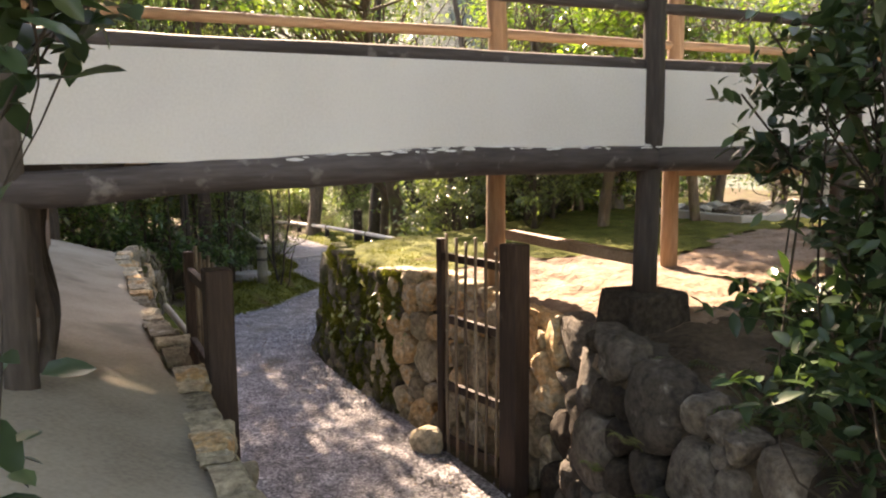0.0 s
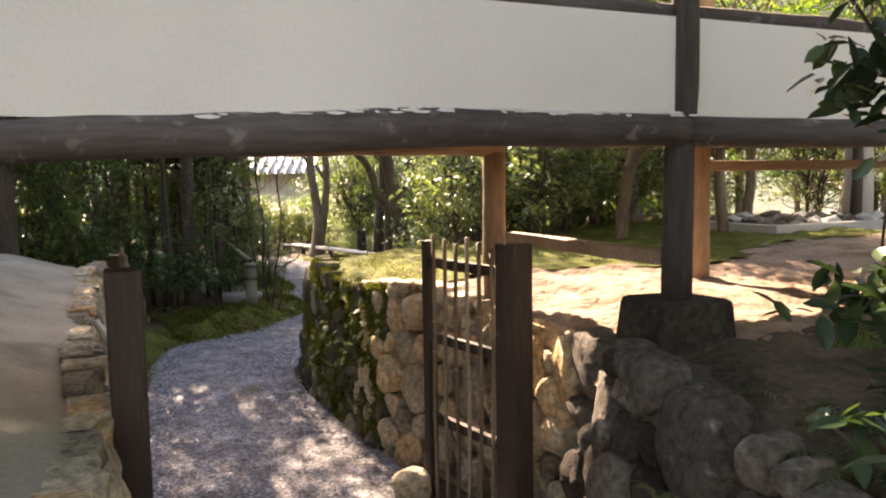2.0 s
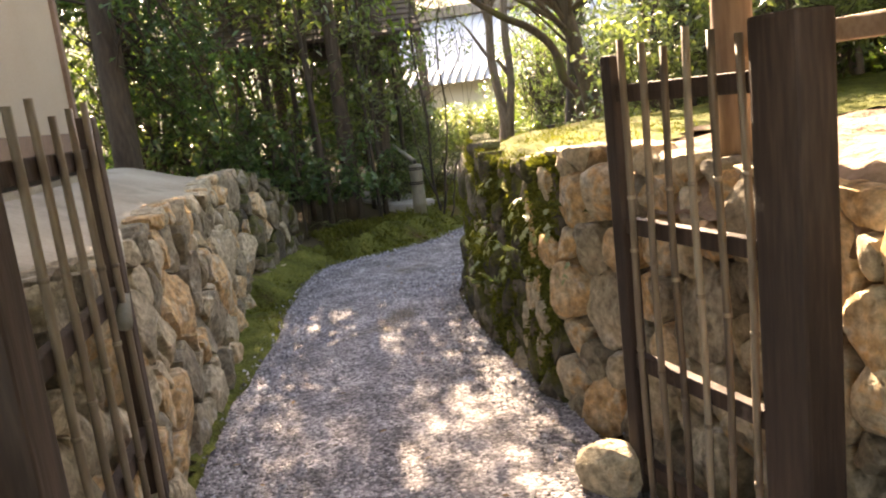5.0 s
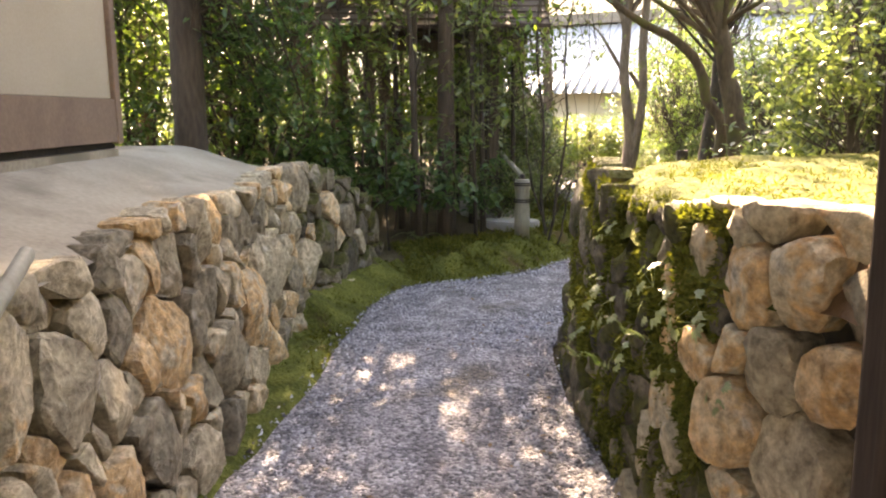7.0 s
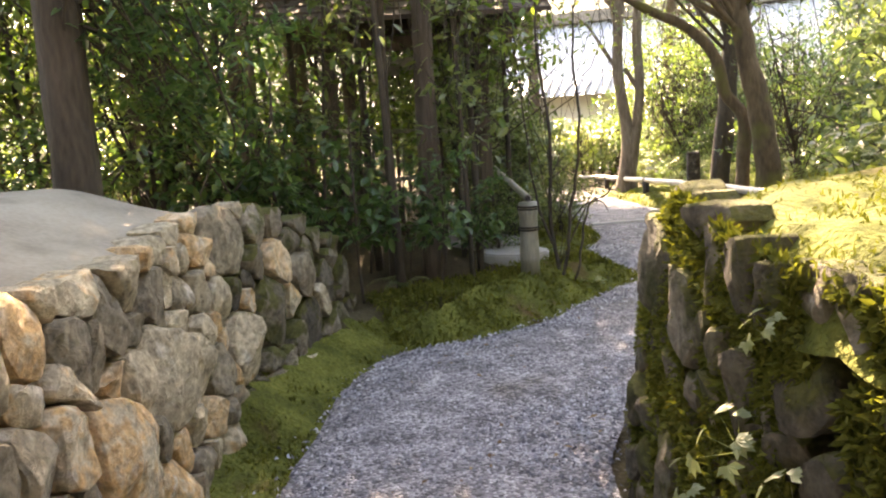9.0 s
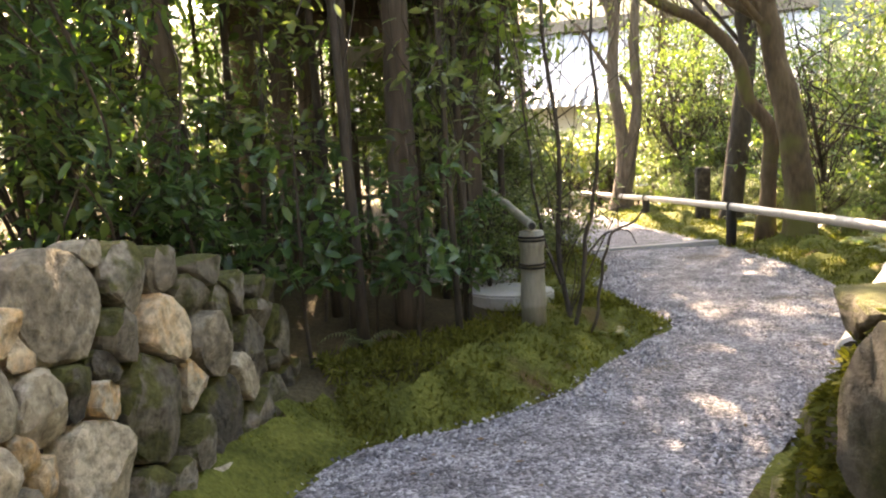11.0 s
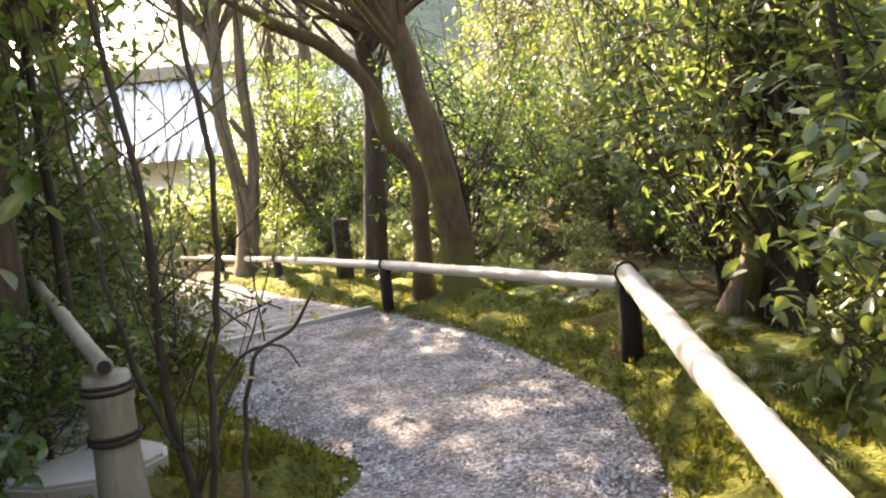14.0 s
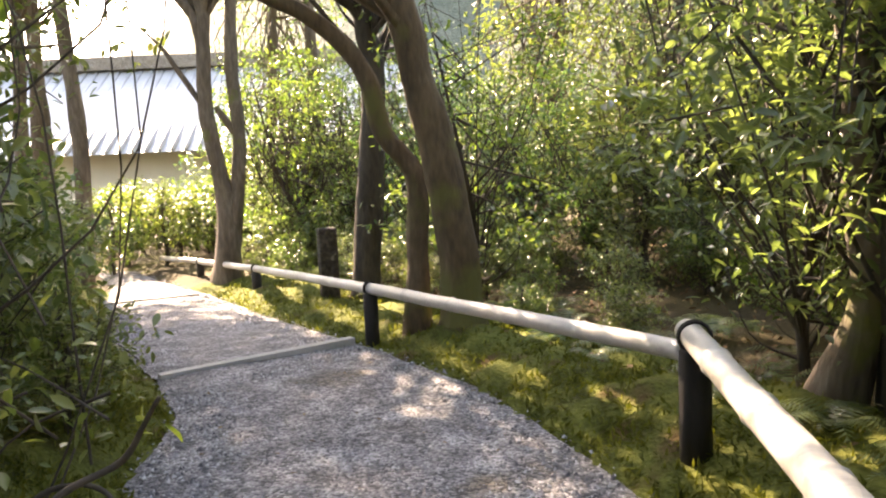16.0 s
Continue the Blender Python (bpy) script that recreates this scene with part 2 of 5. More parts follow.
ROPE = mat("black_palm_rope", [(0.3, (0.012, 0.01, 0.009)), (0.7, (0.04, 0.034, 0.03))], 30, 0.9, 0.5, 120)
BARK = mat("brown_bark", [(0.28, (0.04, 0.029, 0.02)), (0.5, (0.12, 0.09, 0.065)), (0.72, (0.23, 0.185, 0.14))], 5, 0.9, 1.0, 30, stretch=(1, 1, 0.25), dist=0.03,
           patch=((0.12, 0.12, 0.04), 3, 0.6))
BARK_MOSS = mat("mossy_bark", [(0.28, (0.032, 0.021, 0.012)), (0.5, (0.095, 0.063, 0.034)), (0.72, (0.18, 0.125, 0.072))], 4, 0.9, 1.0, 30, stretch=(1, 1, 0.3), dist=0.03,
                patch=((0.11, 0.1, 0.03), 2.2, 0.54))
BARK_DARK = mat("dark_bark", [(0.3, (0.02, 0.016, 0.012)), (0.7, (0.085, 0.068, 0.052))], 5, 0.9, 0.9, 40, stretch=(1, 1, 0.25), dist=0.02)
BARK_RED = mat("cedar_bark", [(0.3, (0.04, 0.031, 0.024)), (0.5, (0.095, 0.075, 0.06)), (0.7, (0.17, 0.14, 0.115))], 5, 0.9, 0.9, 40, stretch=(1, 1, 0.12), dist=0.02)
LEAF_DEEP = mat("deep_green_leaves", [(0.2, (0.027, 0.068, 0.030)), (0.5, (0.060, 0.128, 0.053)), (0.8, (0.112, 0.188, 0.068))], 2, 0.3, 0, 20, island=0.5, trans=0.5, spec=0.65)
LEAF_DARK = mat("dark_glossy_leaves", [(0.2, (0.016, 0.036, 0.018)), (0.5, (0.033, 0.065, 0.03)), (0.8, (0.06, 0.1, 0.04))], 2, 0.3, 0, 20, island=0.5, trans=0.25)
LEAF_MID = mat("green_leaves", [(0.2, (0.042, 0.082, 0.026)), (0.5, (0.092, 0.146, 0.046)), (0.8, (0.165, 0.205, 0.08))], 2, 0.3, 0, 20, island=0.5, trans=0.5, spec=0.7)
LEAF_BRIGHT = mat("bright_maple_leaves", [(0.2, (0.062, 0.12, 0.026)), (0.5, (0.115, 0.195, 0.042)), (0.8, (0.19, 0.25, 0.07))], 2, 0.3, 0, 20, island=0.5, trans=0.5, spec=0.65)
LEAF_GREY = mat("grey_green_leaves", [(0.2, (0.061, 0.088, 0.047)), (0.5, (0.121, 0.162, 0.081)), (0.8, (0.216, 0.257, 0.121))], 2, 0.3, 0, 20, island=0.5, trans=0.5, spec=0.65)
LEAF_YEL = mat("yellow_green_leaves", [(0.2, (0.068, 0.1, 0.028)), (0.5, (0.13, 0.165, 0.055)), (0.8, (0.2, 0.22, 0.09))], 2, 0.3, 0, 20, island=0.5, trans=0.45, spec=0.7)
LITTER = mat("fallen_leaves", [(0.2, (0.09, 0.05, 0.025)), (0.5, (0.2, 0.12, 0.06)), (0.8, (0.3, 0.22, 0.12))], 2, 0.9, 0, 20, island=0.6)
# Tile colour made pale to include the sun's glare on the far roof.
TILE = mat("sunlit_roof_tiles", [(0.3, (0.36, 0.355, 0.345)), (0.7, (0.5, 0.49, 0.475))], 1.5, 0.55, 0.2, 20)
SHINGLE = mat("bark_shingle_roof", [(0.3, (0.04, 0.03, 0.025)), (0.7, (0.12, 0.09, 0.07))], 4, 0.9, 0.6, 40, spread=0.2)
GREYSTONE = mat("pale_cut_stone", [(0.3, (0.3, 0.29, 0.27)), (0.7, (0.45, 0.43, 0.4))], 3, 0.85, 0.4, 50)
HILL = mat("far_hillside", [(0.3, (0.05, 0.065, 0.045)), (0.5, (0.085, 0.1, 0.07)), (0.7, (0.12, 0.13, 0.095))], 0.25, 0.95, 1.0, 2.0, dist=1.0)
LEAF_PALE = mat("pale_wall_leaves", [(0.2, (0.16, 0.2, 0.1)), (0.5, (0.26, 0.3, 0.17)), (0.8, (0.36, 0.39, 0.25))], 3, 0.5, 0, 30, island=0.4, trans=0.3)


# ---- mesh helpers ----
def part(name, bm, material, parent=None, label="", smooth=False, m=None):
    me = bpy.data.meshes.new(name)
    bm.to_mesh(me)
    bm.free()
    me.materials.append(material)
    if smooth:
        for p in me.polygons:
            p.use_smooth = True
    ob = new(name, me)
    if parent:
        ob.parent = parent
    if m is not None:
        ob.matrix_local = m
    if label:
        ob["label"] = label
    return ob




def raw(name, verts, faces, material, parent=None, smooth=False, label="", crease=0):
    me = bpy.data.meshes.new(name)
    me.from_pydata([tuple(v) for v in verts], [], [tuple(f) for f in faces])
    me.materials.append(material)
    if smooth:
        for p in me.polygons:
            p.use_smooth = True
    if crease:
        me.set_sharp_from_angle(angle=radians(crease))
    ob = new(name, me)
    if parent:
        ob.parent = parent
    if label:
        ob["label"] = label
    return ob


def empty(name, m, label="", category="", group="", kind=""):
    ob = new(name)
    ob.matrix_world = m
    return tagged(ob, label, category, group, kind)


def box(x0, x1, y0, y1, z0, z1, bevel=0.01, bm=None):
    bm = bm or bmesh.new()
    r = bmesh.ops.create_cube(bm, size=1, matrix=Matrix.Translation(((x0 + x1) / 2, (y0 + y1) / 2, (z0 + z1) / 2)) @ Matrix.Diagonal((x1 - x0, y1 - y0, z1 - z0, 1)))
    if bevel:
        es = list({e for v in r["verts"] for e in v.link_edges})
        bmesh.ops.bevel(bm, geom=es, offset=bevel, segments=2, affect="EDGES", profile=0.6)
    return bm


def wob(p, s, a):
    v = noise.noise_vector(Vector(p) * s)
    return Vector(v) * a


def tube(points, radii, sides=8, rough=0.0, bm=None, caps=True, seed=0.0):
    """A tapered tube along points, its surface roughened."""
    bm = bm or bmesh.new()
    pts = [Vector(p) for p in points]
    rings = []
    ref = Vector((0.31, 0.95, 0.1))
    for i, p in enumerate(pts):
        d = (pts[min(i + 1, len(pts) - 1)] - pts[max(i - 1, 0)]).normalized()
        a = d.cross(ref)
        if a.length < 0.1:
            a = d.cross(Vector((1, 0, 0)))
        a.normalize()
        b = d.cross(a)
        ring = []
        for k in range(sides):
            t = 2 * math.pi * k / sides
            q = a * math.cos(t) + b * math.sin(t)
            r = radii[i] * (1 + rough * noise.noise((p + q * 0.3) * 3 + Vector((seed, 0, 0))) * 2)
            ring.append(bm.verts.new(p + q * r))
        rings.append(ring)
    for r0, r1 in zip(rings, rings[1:]):
        for k in range(sides):
            bm.faces.new((r0[k], r0[(k + 1) % sides], r1[(k + 1) % sides], r1[k]))
    if caps:
        bm.faces.new(rings[0][::-1])
        bm.faces.new(rings[-1])
    return bm


def curve_pts(points, n):
    """Smooth polyline (Catmull-Rom) through points."""
    p = [Vector(q) for q in points]
    p = [2 * p[0] - p[1]] + p + [2 * p[-1] - p[-2]]
    out = []
    for i in range(1, len(p) - 2):
        for k in range(n):
            t = k / n
            out.append(0.5 * ((2 * p[i]) + (p[i + 1] - p[i - 1]) * t + (2 * p[i - 1] - 5 * p[i] + 4 * p[i + 1] - p[i + 2]) * t * t
                              + (3 * p[i] - p[i - 1] - 3 * p[i + 1] + p[i + 2]) * t ** 3))
    out.append(p[-2])
    return out


def lerp_list(a, n):
    return list(np.interp(np.linspace(0, len(a) - 1, n), range(len(a)), a))


# ---- the ground ----
LANE_L = [(-1.97, -0.6), (-1.97, 0.8), (-1.95, 2), (-1.86, 3), (-1.68, 4.2), (-1.58, 5.2), (-1.45, 6.0), (-1.16, 6.46), (-0.65, 6.65), (-0.1, 7.05), (0.3, 7.55), (0.86, 8.15), (0.75, 8.9),
          (0.7, 9.6), (1.05, 10.3), (1.15, 11), (1.15, 12.9), (1.3, 14.2), (1.5, 15.9), (1.9, 18), (2.1, 21)]
LANE_R = [(-0.3, -0.6), (-0.28, 1.0), (-0.29, 2.3), (-0.36, 3.0), (-0.4, 3.7), (-0.36, 4.4), (-0.2, 5.0), (0.05, 5.5), (0.45, 6.0), (1.04, 6.56), (1.55, 7.0), (1.9, 7.4), (2.28, 8.06),
          (2.5, 9), (2.66, 9.95), (2.68, 11.3), (2.62, 12.6), (2.6, 14), (2.66, 15.7), (2.6, 18), (2.7, 21)]
PATH_L = [tuple(W(*p))[:2] for p in LANE_L]
PATH_R = [tuple(W(*p))[:2] for p in LANE_R]


def step01(a, b, x):
    t = min(1, max(0, (x - a) / (b - a)))
    return t * t * (3 - 2 * t)


LP = [Vector((*p, 0)) for p in PATH_L]
RP = [Vector((*p, 0)) for p in PATH_R]


def seg_dist(p, line):
    best = (9e9, None, 0)
    for a, b in zip(line, line[1:]):
        d = b - a
        t = max(0, min(1, (p - a).dot(d) / d.length_squared))
        e = (p - a - d * t).length
        if e < best[0]:
            best = (e, d.x * (p.y - a.y) - d.y * (p.x - a.x), t)
    return best


def base_slope(x, y):
    return -0.03 * max(0, y - 13.5) - 0.02 * max(0, -x - 7) if y > 13.5 or x < -7 else 0.0


def wall_l_u(v):
    """Where the west wall's foot stands; its far end bends towards the path."""
    return -1.99 + 0.45 * step01(4.6, 7.2, v)


WR_V = [-9, -3.2, -1, -0.1, 0.35, 1.0, 1.7, 2.3, 3, 3.7, 4.4, 4.9, 5.3, 5.7, 6.3]
WR_U = [-0.3, -0.3, -0.25, -0.15, 0.0, 0.02, -0.1, -0.26, -0.3, -0.31, -0.25, -0.08, 0.2, 0.65, 1.25]


def wall_r_u(v):
    """Where the terrace's stone wall stands, along the lane and round its far corner."""
    return float(np.interp(v, WR_V, WR_U))


def terrace(u, v):
    """Height of the terrace top over the path."""
    k = step01(5.15, 4.15, v - 0.45 * max(0, u))
    e = u - wall_r_u(v)
    return 0.12 + 0.06 * step01(0, 0.5, e) + 0.94 * k + 0.25 * (1 - k) * step01(0.5, 4, e) + 0.12 * step01(2, 6, u) * k


def height(x, y):
    u, v = uv_of(x, y)
    p = Vector((x, y, 0))
    z = base_slope(x, y)
    if v < -0.55 and u < -0.25:
        return 0.82 * step01(2.45, 0.0, y)
    n1 = noise.noise(Vector((x * 0.7, y * 0.7, 3))) * 0.08 + noise.noise(Vector((x * 2.3, y * 2.3, 7))) * 0.03
    if v < 6.6 and u >= wall_r_u(v) + 0.2:                             # sandy terrace, falling away beyond its mossy corner
        return z + terrace(u, v) + n1 * 0.4 - 0.04
    dl, sl, _ = seg_dist(p, LP)
    dr, sr, _ = seg_dist(p, RP)
    if u < wall_l_u(v) - 0.24 and v < 7.25:
        return 0.93 + n1 * 0.2 - 0.42 * step01(5.9, 7.25, v)
    if wall_l_u(v) - 0.26 < u < wall_r_u(v) + 0.2 and v < 5.2 or (sl < 0 and sr > 0):
        return z
    if sr < 0 and dr < dl:
        return z + 0.13 * step01(0, 0.5, dr) + n1 * step01(0.1, 0.8, dr) + 0.3 * step01(1, 5, dr)
    return z + 0.2 * step01(0, 0.45, dl) + n1 * step01(0.1, 0.7, dl) + 0.25 * step01(0.6, 3, dl)


def sheet(name, xs, ys, fn, material, keep=None, smooth=True):
    verts, faces, idx = [], [], {}
    for j, y in enumerate(ys):
        for i, x in enumerate(xs):
            idx[i, j] = len(verts)
            verts.append((x, y, fn(x, y)))
    for j in range(len(ys) - 1):
        for i in range(len(xs) - 1):
            if keep is None or keep((xs[i] + xs[i + 1]) / 2, (ys[j] + ys[j + 1]) / 2):
                faces.append((idx[i, j], idx[i + 1, j], idx[i + 1, j + 1], idx[i, j + 1]))
    return raw(name, verts, faces, material, smooth=smooth)


near_x = list(np.arange(-14, 8.01, 0.16))
near_y = list(np.arange(-3, 24.01, 0.16))
gx = [-600, -250, -100, -50, -30, -20] + near_x + [12, 18, 30, 60, 120, 300, 600]
gy = [-600, -250, -80, -30, -12, -6] + near_y + [27, 31, 36, 45, 60, 90, 150, 300, 600]


def ground_z(x, y):
    cx, cy = min(8, max(-14, x)), min(24, max(-3, y))
    return height(cx, cy) - 0.03 - 0.1 * step01(0, 6, math.hypot(x - cx, y - cy)) - 2.2 * step01(24, 45, y)


tagged(sheet("ground", gx, gy, ground_z, SOIL), "mossy brown forest floor with leaf litter", "ground", kind="structure")

# gravel path laid between its two edges
pl, pr = curve_pts([(*p, 0) for p in PATH_L], 5), curve_pts([(*p, 0) for p in PATH_R], 5)
verts, faces = [], []
NW = 14
for a, b in zip(pl, pr):
    for k in range(NW + 1):
        q = a.lerp(b, k / NW)
        q = q + wob(q, 3, 0.05) * (1 if 0 < k < NW else 1.0)
        verts.append((q.x, q.y, height(q.x, q.y) * (1 if q.y < 3 else 0) + base_slope(q.x, q.y) + 0.012 + 0.012 * noise.noise(Vector((q.x * 1.7, q.y * 1.7, 0)))
                      + (0.02 * (1 - ((k / NW - 0.5) * 2) ** 2))))
for j in range(len(pl) - 1):
    for k in range(NW):
        a = j * (NW + 1) + k
        faces.append((a, a + 1, a + NW + 2, a + NW + 1))
tagged(raw("gravel_path", verts, faces, GRAVEL, smooth=True), "grey crushed gravel path with scattered dry leaves", "path", kind="structure")
# the slope by which the walker comes down
verts, faces = [], []
for j in range(26):
    for i in range(26):
        u, v = -4.6 + 4.35 * i / 25, -4.2 + 3.9 * j / 25
        p = W(u, v)
        verts.append((p.x, p.y, 0.82 * step01(2.45, 0.0, p.y) + 0.008))
for j in range(25):
    for i in range(25):
        a = j * 26 + i
        faces.append((a, a + 1, a + 27, a + 26))
tagged(raw("gravel_slope", verts, faces, GRAVEL, smooth=True), "grey gravel slope leading down to the gate", "path", kind="structure")

# ---- stone walls ----
def clip_cell(poly, a, b, ra, rb):
    """Keep the part of poly that belongs to a and not to b; larger stones push the joint away."""
    n = b - a
    d2 = max(1e-6, n @ n)
    mid = a + n * (0.5 + (ra * ra - rb * rb) / (2 * d2))
    out = []
    for i in range(len(poly)):
        p, q = poly[i], poly[(i + 1) % len(poly)]
        dp, dq = (p - mid) @ n, (q - mid) @ n
        if dp <= 0:
            out.append(p)
        if dp * dq < 0:
            out.append(p + (q - p) * (dp / (dp - dq)))
    return out


def stone_mesh(poly, depth, rng, gap=0.006, dome=False):
    """One wall stone: a broken lump with a few tilted faces over its outline."""
    c = np.mean(poly, 0)
    size = math.sqrt(max(1e-4, np.ptp(np.array(poly)[:, 0]) * np.ptp(np.array(poly)[:, 1])))
    ring = []
    m = len(poly)
    for i in range(m):
        p0, p1, p2 = poly[i - 1], poly[i], poly[(i + 1) % m]
        ring += [p1 + (p0 - p1) * 0.2, p1 + (p2 - p1) * 0.2]
        k = int(np.linalg.norm(p2 - p1) * 0.6 / 0.06)
        for t in range(k):
            f = 0.2 + 0.6 * (t + 1) / (k + 1)
            ring.append(p1 + (p2 - p1) * f + rng.normal(0, 0.005, 2))
    planes = [(rng.normal(0, 0.1, 2), rng.uniform(1.0, 1.1))]
    for t in range(rng.integers(2, 4)):
        a = rng.uniform(0, 6.283)
        planes.append((np.array([math.cos(a), math.sin(a)]) * rng.uniform(0.15, 0.6), rng.uniform(1.0, 1.25)))
    if dome:
        planes = [(rng.normal(0, 0.12, 2), 1.0), (rng.normal(0, 0.22, 2), 1.12)]
    levels = [(1.0, -0.07), (1.0, 0.2), (0.985, 0.48), (0.93, 0.74), (0.74, 0.93), (0.4, 1.0)] if dome else [(1.0, -0.07), (0.998, 0.5), (0.985, 0.82), (0.94, 0.96), (0.72, 1.0), (0.4, 1.0)]
    sh = Vector(rng.uniform(0, 50, 3))
    k = len(ring)
    big = depth * (0.8 + 0.9 * size)
    verts, faces = [], []

    def lump(q, d):
        e = q - c
        h = min(big * w - (g @ e) for g, w in planes)
        nv = noise.noise_vector(Vector((q[0] * 8, q[1] * 8, d * 3)) + sh) * 0.02 + noise.noise_vector(Vector((q[0] * 24, q[1] * 24, d * 6)) + sh) * 0.01
        return (e[0] + nv.x * 0.55, -(max(0.012, h) * d + nv.z * min(1, d * 1.2)), e[1] + nv.y * 0.55)

    for f, d in levels:
        s = max(0.3, f - gap / max(0.05, size) * 2)
        for p in ring:
            q = c + (p - c) * s
            verts.append(lump(q, d) if d > 0 else (q[0] - c[0], -d, q[1] - c[1]))
    for j in range(len(levels) - 1):
        for i in range(k):
            a, b = j * k + i, j * k + (i + 1) % k
            faces.append((a, b, b + k, a + k))
    verts.append(lump(c, 1.0))
    e = (len(levels) - 1) * k
    for i in range(k):
        faces.append((e + i, e + (i + 1) % k, len(verts) - 1))
    return c, verts, faces


def stone_wall(name, length, high, place, normal_angle, rng, size=0.24, depth=0.085, mat_at=None, label="", thick=0.4, dome=False, flat_from=99.0):
    """A dry-laid wall: an earth core and stones of every size, each an object of its own. place(s, z) gives the face's point, normal_angle(s) its heading."""
    top = max(high(length * k / 40) for k in range(41)) + 0.1
    seeds, radii = [], []
    for part_of, r, tries in ((0.0, 0.88, 26), (0.0, 0.66, 90), (0.0, 0.5, 260), (0.0, 0.36, 700), (0.0, 0.26, 900)):
        for t in range(int(tries * length)):
            if r > 0.8 and t > 3.2 * length:
                break
            if r > 0.6 and t > 14 * length:
                break
            q = np.array([rng.uniform(-0.1, length + 0.1), rng.uniform(0.02, top)])
            rr = size * r * rng.uniform(0.9, 1.1)
            if all(((q[0] - o[0]) * 1.12 + (q[1] - o[1]) * 0.25) ** 2 + ((q[1] - o[1]) * 0.88) ** 2 > (rr + ro) ** 2 * 0.86 for o, ro in zip(seeds, radii)):
                seeds.append(q)
                radii.append(rr)
    seeds = np.array(seeds)
    root = empty(name, Matrix(), label, "stone wall", kind="structure")
    n = max(8, int(length / 0.2))
    verts, faces = [], []
    for i in range(n + 1):
        s = length * i / n
        a = normal_angle(s)
        nx, ny = math.cos(a), math.sin(a)
        for zz, off in ((-0.1, 0.0), (high(s) - 0.03, 0.0), (high(s) - 0.03, -thick), (-0.1, -thick)):
            p = place(s, max(0, zz))
            verts.append((p[0] + nx * (off - 0.03), p[1] + ny * (off - 0.03), zz))
    for i in range(n):
        for k in range(4):
            a, b = i * 4 + k, i * 4 + (k + 1) % 4
            faces.append((a, b, b + 4, a + 4))
    faces += [(3, 2, 1, 0), tuple(n * 4 + k for k in range(4))]
    raw("core", verts, faces, MORTAR, root)
    for i, sd in enumerate(seeds):
        if not (-0.05 < sd[0] < length + 0.05):
            continue
        poly = [np.array(q) for q in ((max(-0.02, sd[0] - 0.36), -0.04), (min(length + 0.02, sd[0] + 0.36), -0.04), (min(length + 0.02, sd[0] + 0.36), high(sd[0]) + 0.03), (max(-0.02, sd[0] - 0.36), high(sd[0]) + 0.03))]
        for j in np.argsort(((seeds - sd) ** 2).sum(1))[1:34]:
            poly = clip_cell(poly, sd, seeds[j], radii[i], radii[j])
            if len(poly) < 3:
                break
        if len(poly) < 3 or min(np.ptp(np.array(poly)[:, 0]), np.ptp(np.array(poly)[:, 1])) < 0.035:
            continue
        c, vs, fs = stone_mesh(poly, depth * rng.uniform(0.75, 1.25) * (0.75 if sd[0] > flat_from else 1.0), rng, dome=dome)
        p = place(c[0], c[1])
        a = normal_angle(c[0])
        ob = raw("stone", vs, fs, mat_at(c[0], c[1], rng), root, smooth=True, crease=38 if dome else 24)
        ob.matrix_local = Matrix.Translation((p[0], p[1], c[1])) @ Matrix.Rotation(a + math.pi / 2, 4, "Z")
    return root


rng = np.random.default_rng(5)


def left_place(s, z):
    v = -1.4 + s
    return W(wall_l_u(v) - 0.13 * z + 0.02 * math.sin(v * 2.1), v)


def left_angle(s):
    t = min(1, max(0, (s - 6.0) / 2.6))
    return AX - math.atan(1.04 * t * (1 - t))


# Towards the far end the darker mossy stones also hold its deep shade.
stone_wall("stone_wall_west", 8.5, lambda s: 1.02 + 0.03 * math.sin(s * 3) - 0.36 * step01(7.2, 8.6, s), left_place, left_angle, rng, 0.215,
           mat_at=lambda s, z, r: (STONE_MOSS if s > 6.7 and r.random() < 0.8 * step01(6.6, 7.8, s) + 0.1 else STONE), label="dry-laid retaining wall of tan and grey fieldstones", flat_from=6.6)

RW = curve_pts([W(wall_r_u(v) + 0.0, v) for v in (-3.2, -1.0, -0.1, 0.35, 1.0, 1.7, 2.3, 3.0, 3.7, 4.4, 4.8, 5.1)], 7)
RS = [0.0]
for a, b in zip(RW, RW[1:]):
    RS.append(RS[-1] + (b - a).length)


def right_at(s):
    i = min(len(RS) - 2, max(0, int(np.searchsorted(RS, s)) - 1))
    t = (s - RS[i]) / (RS[i + 1] - RS[i])
    d = RW[i + 1] - RW[i]
    return RW[i].lerp(RW[i + 1], t), math.atan2(d.y, d.x) + math.pi / 2


def right_place(s, z):
    p, a = right_at(s)
    return p - Vector((math.cos(a), math.sin(a), 0)) * 0.1 * z


def right_high(s):
    p, a = right_at(s)
    v = uv_of(p.x, p.y)[1]
    return float(np.interp(v, [4.1, 4.3, 4.45, 4.6, 4.75, 5.1], [1.1, 1.0, 0.88, 0.74, 0.5, 0.16])) + 0.05 * math.sin(s * 2.7) - 0.12 * step01(0.1, -1.5, v)


S_GATE = 3.75                         # here the large boulders end, behind the gate leaf


# Mostly dark stone: the shade on this stretch is put into its colour.
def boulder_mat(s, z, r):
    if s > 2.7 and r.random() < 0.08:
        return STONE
    return STONE_SHADE if r.random() < 0.15 else STONE_DARK


def right_mat(s, z, r):
    s += S_GATE
    if s < 5.6:
        return STONE
    return STONE_MOSS if s > 6.1 or r.random() < 0.4 else STONE


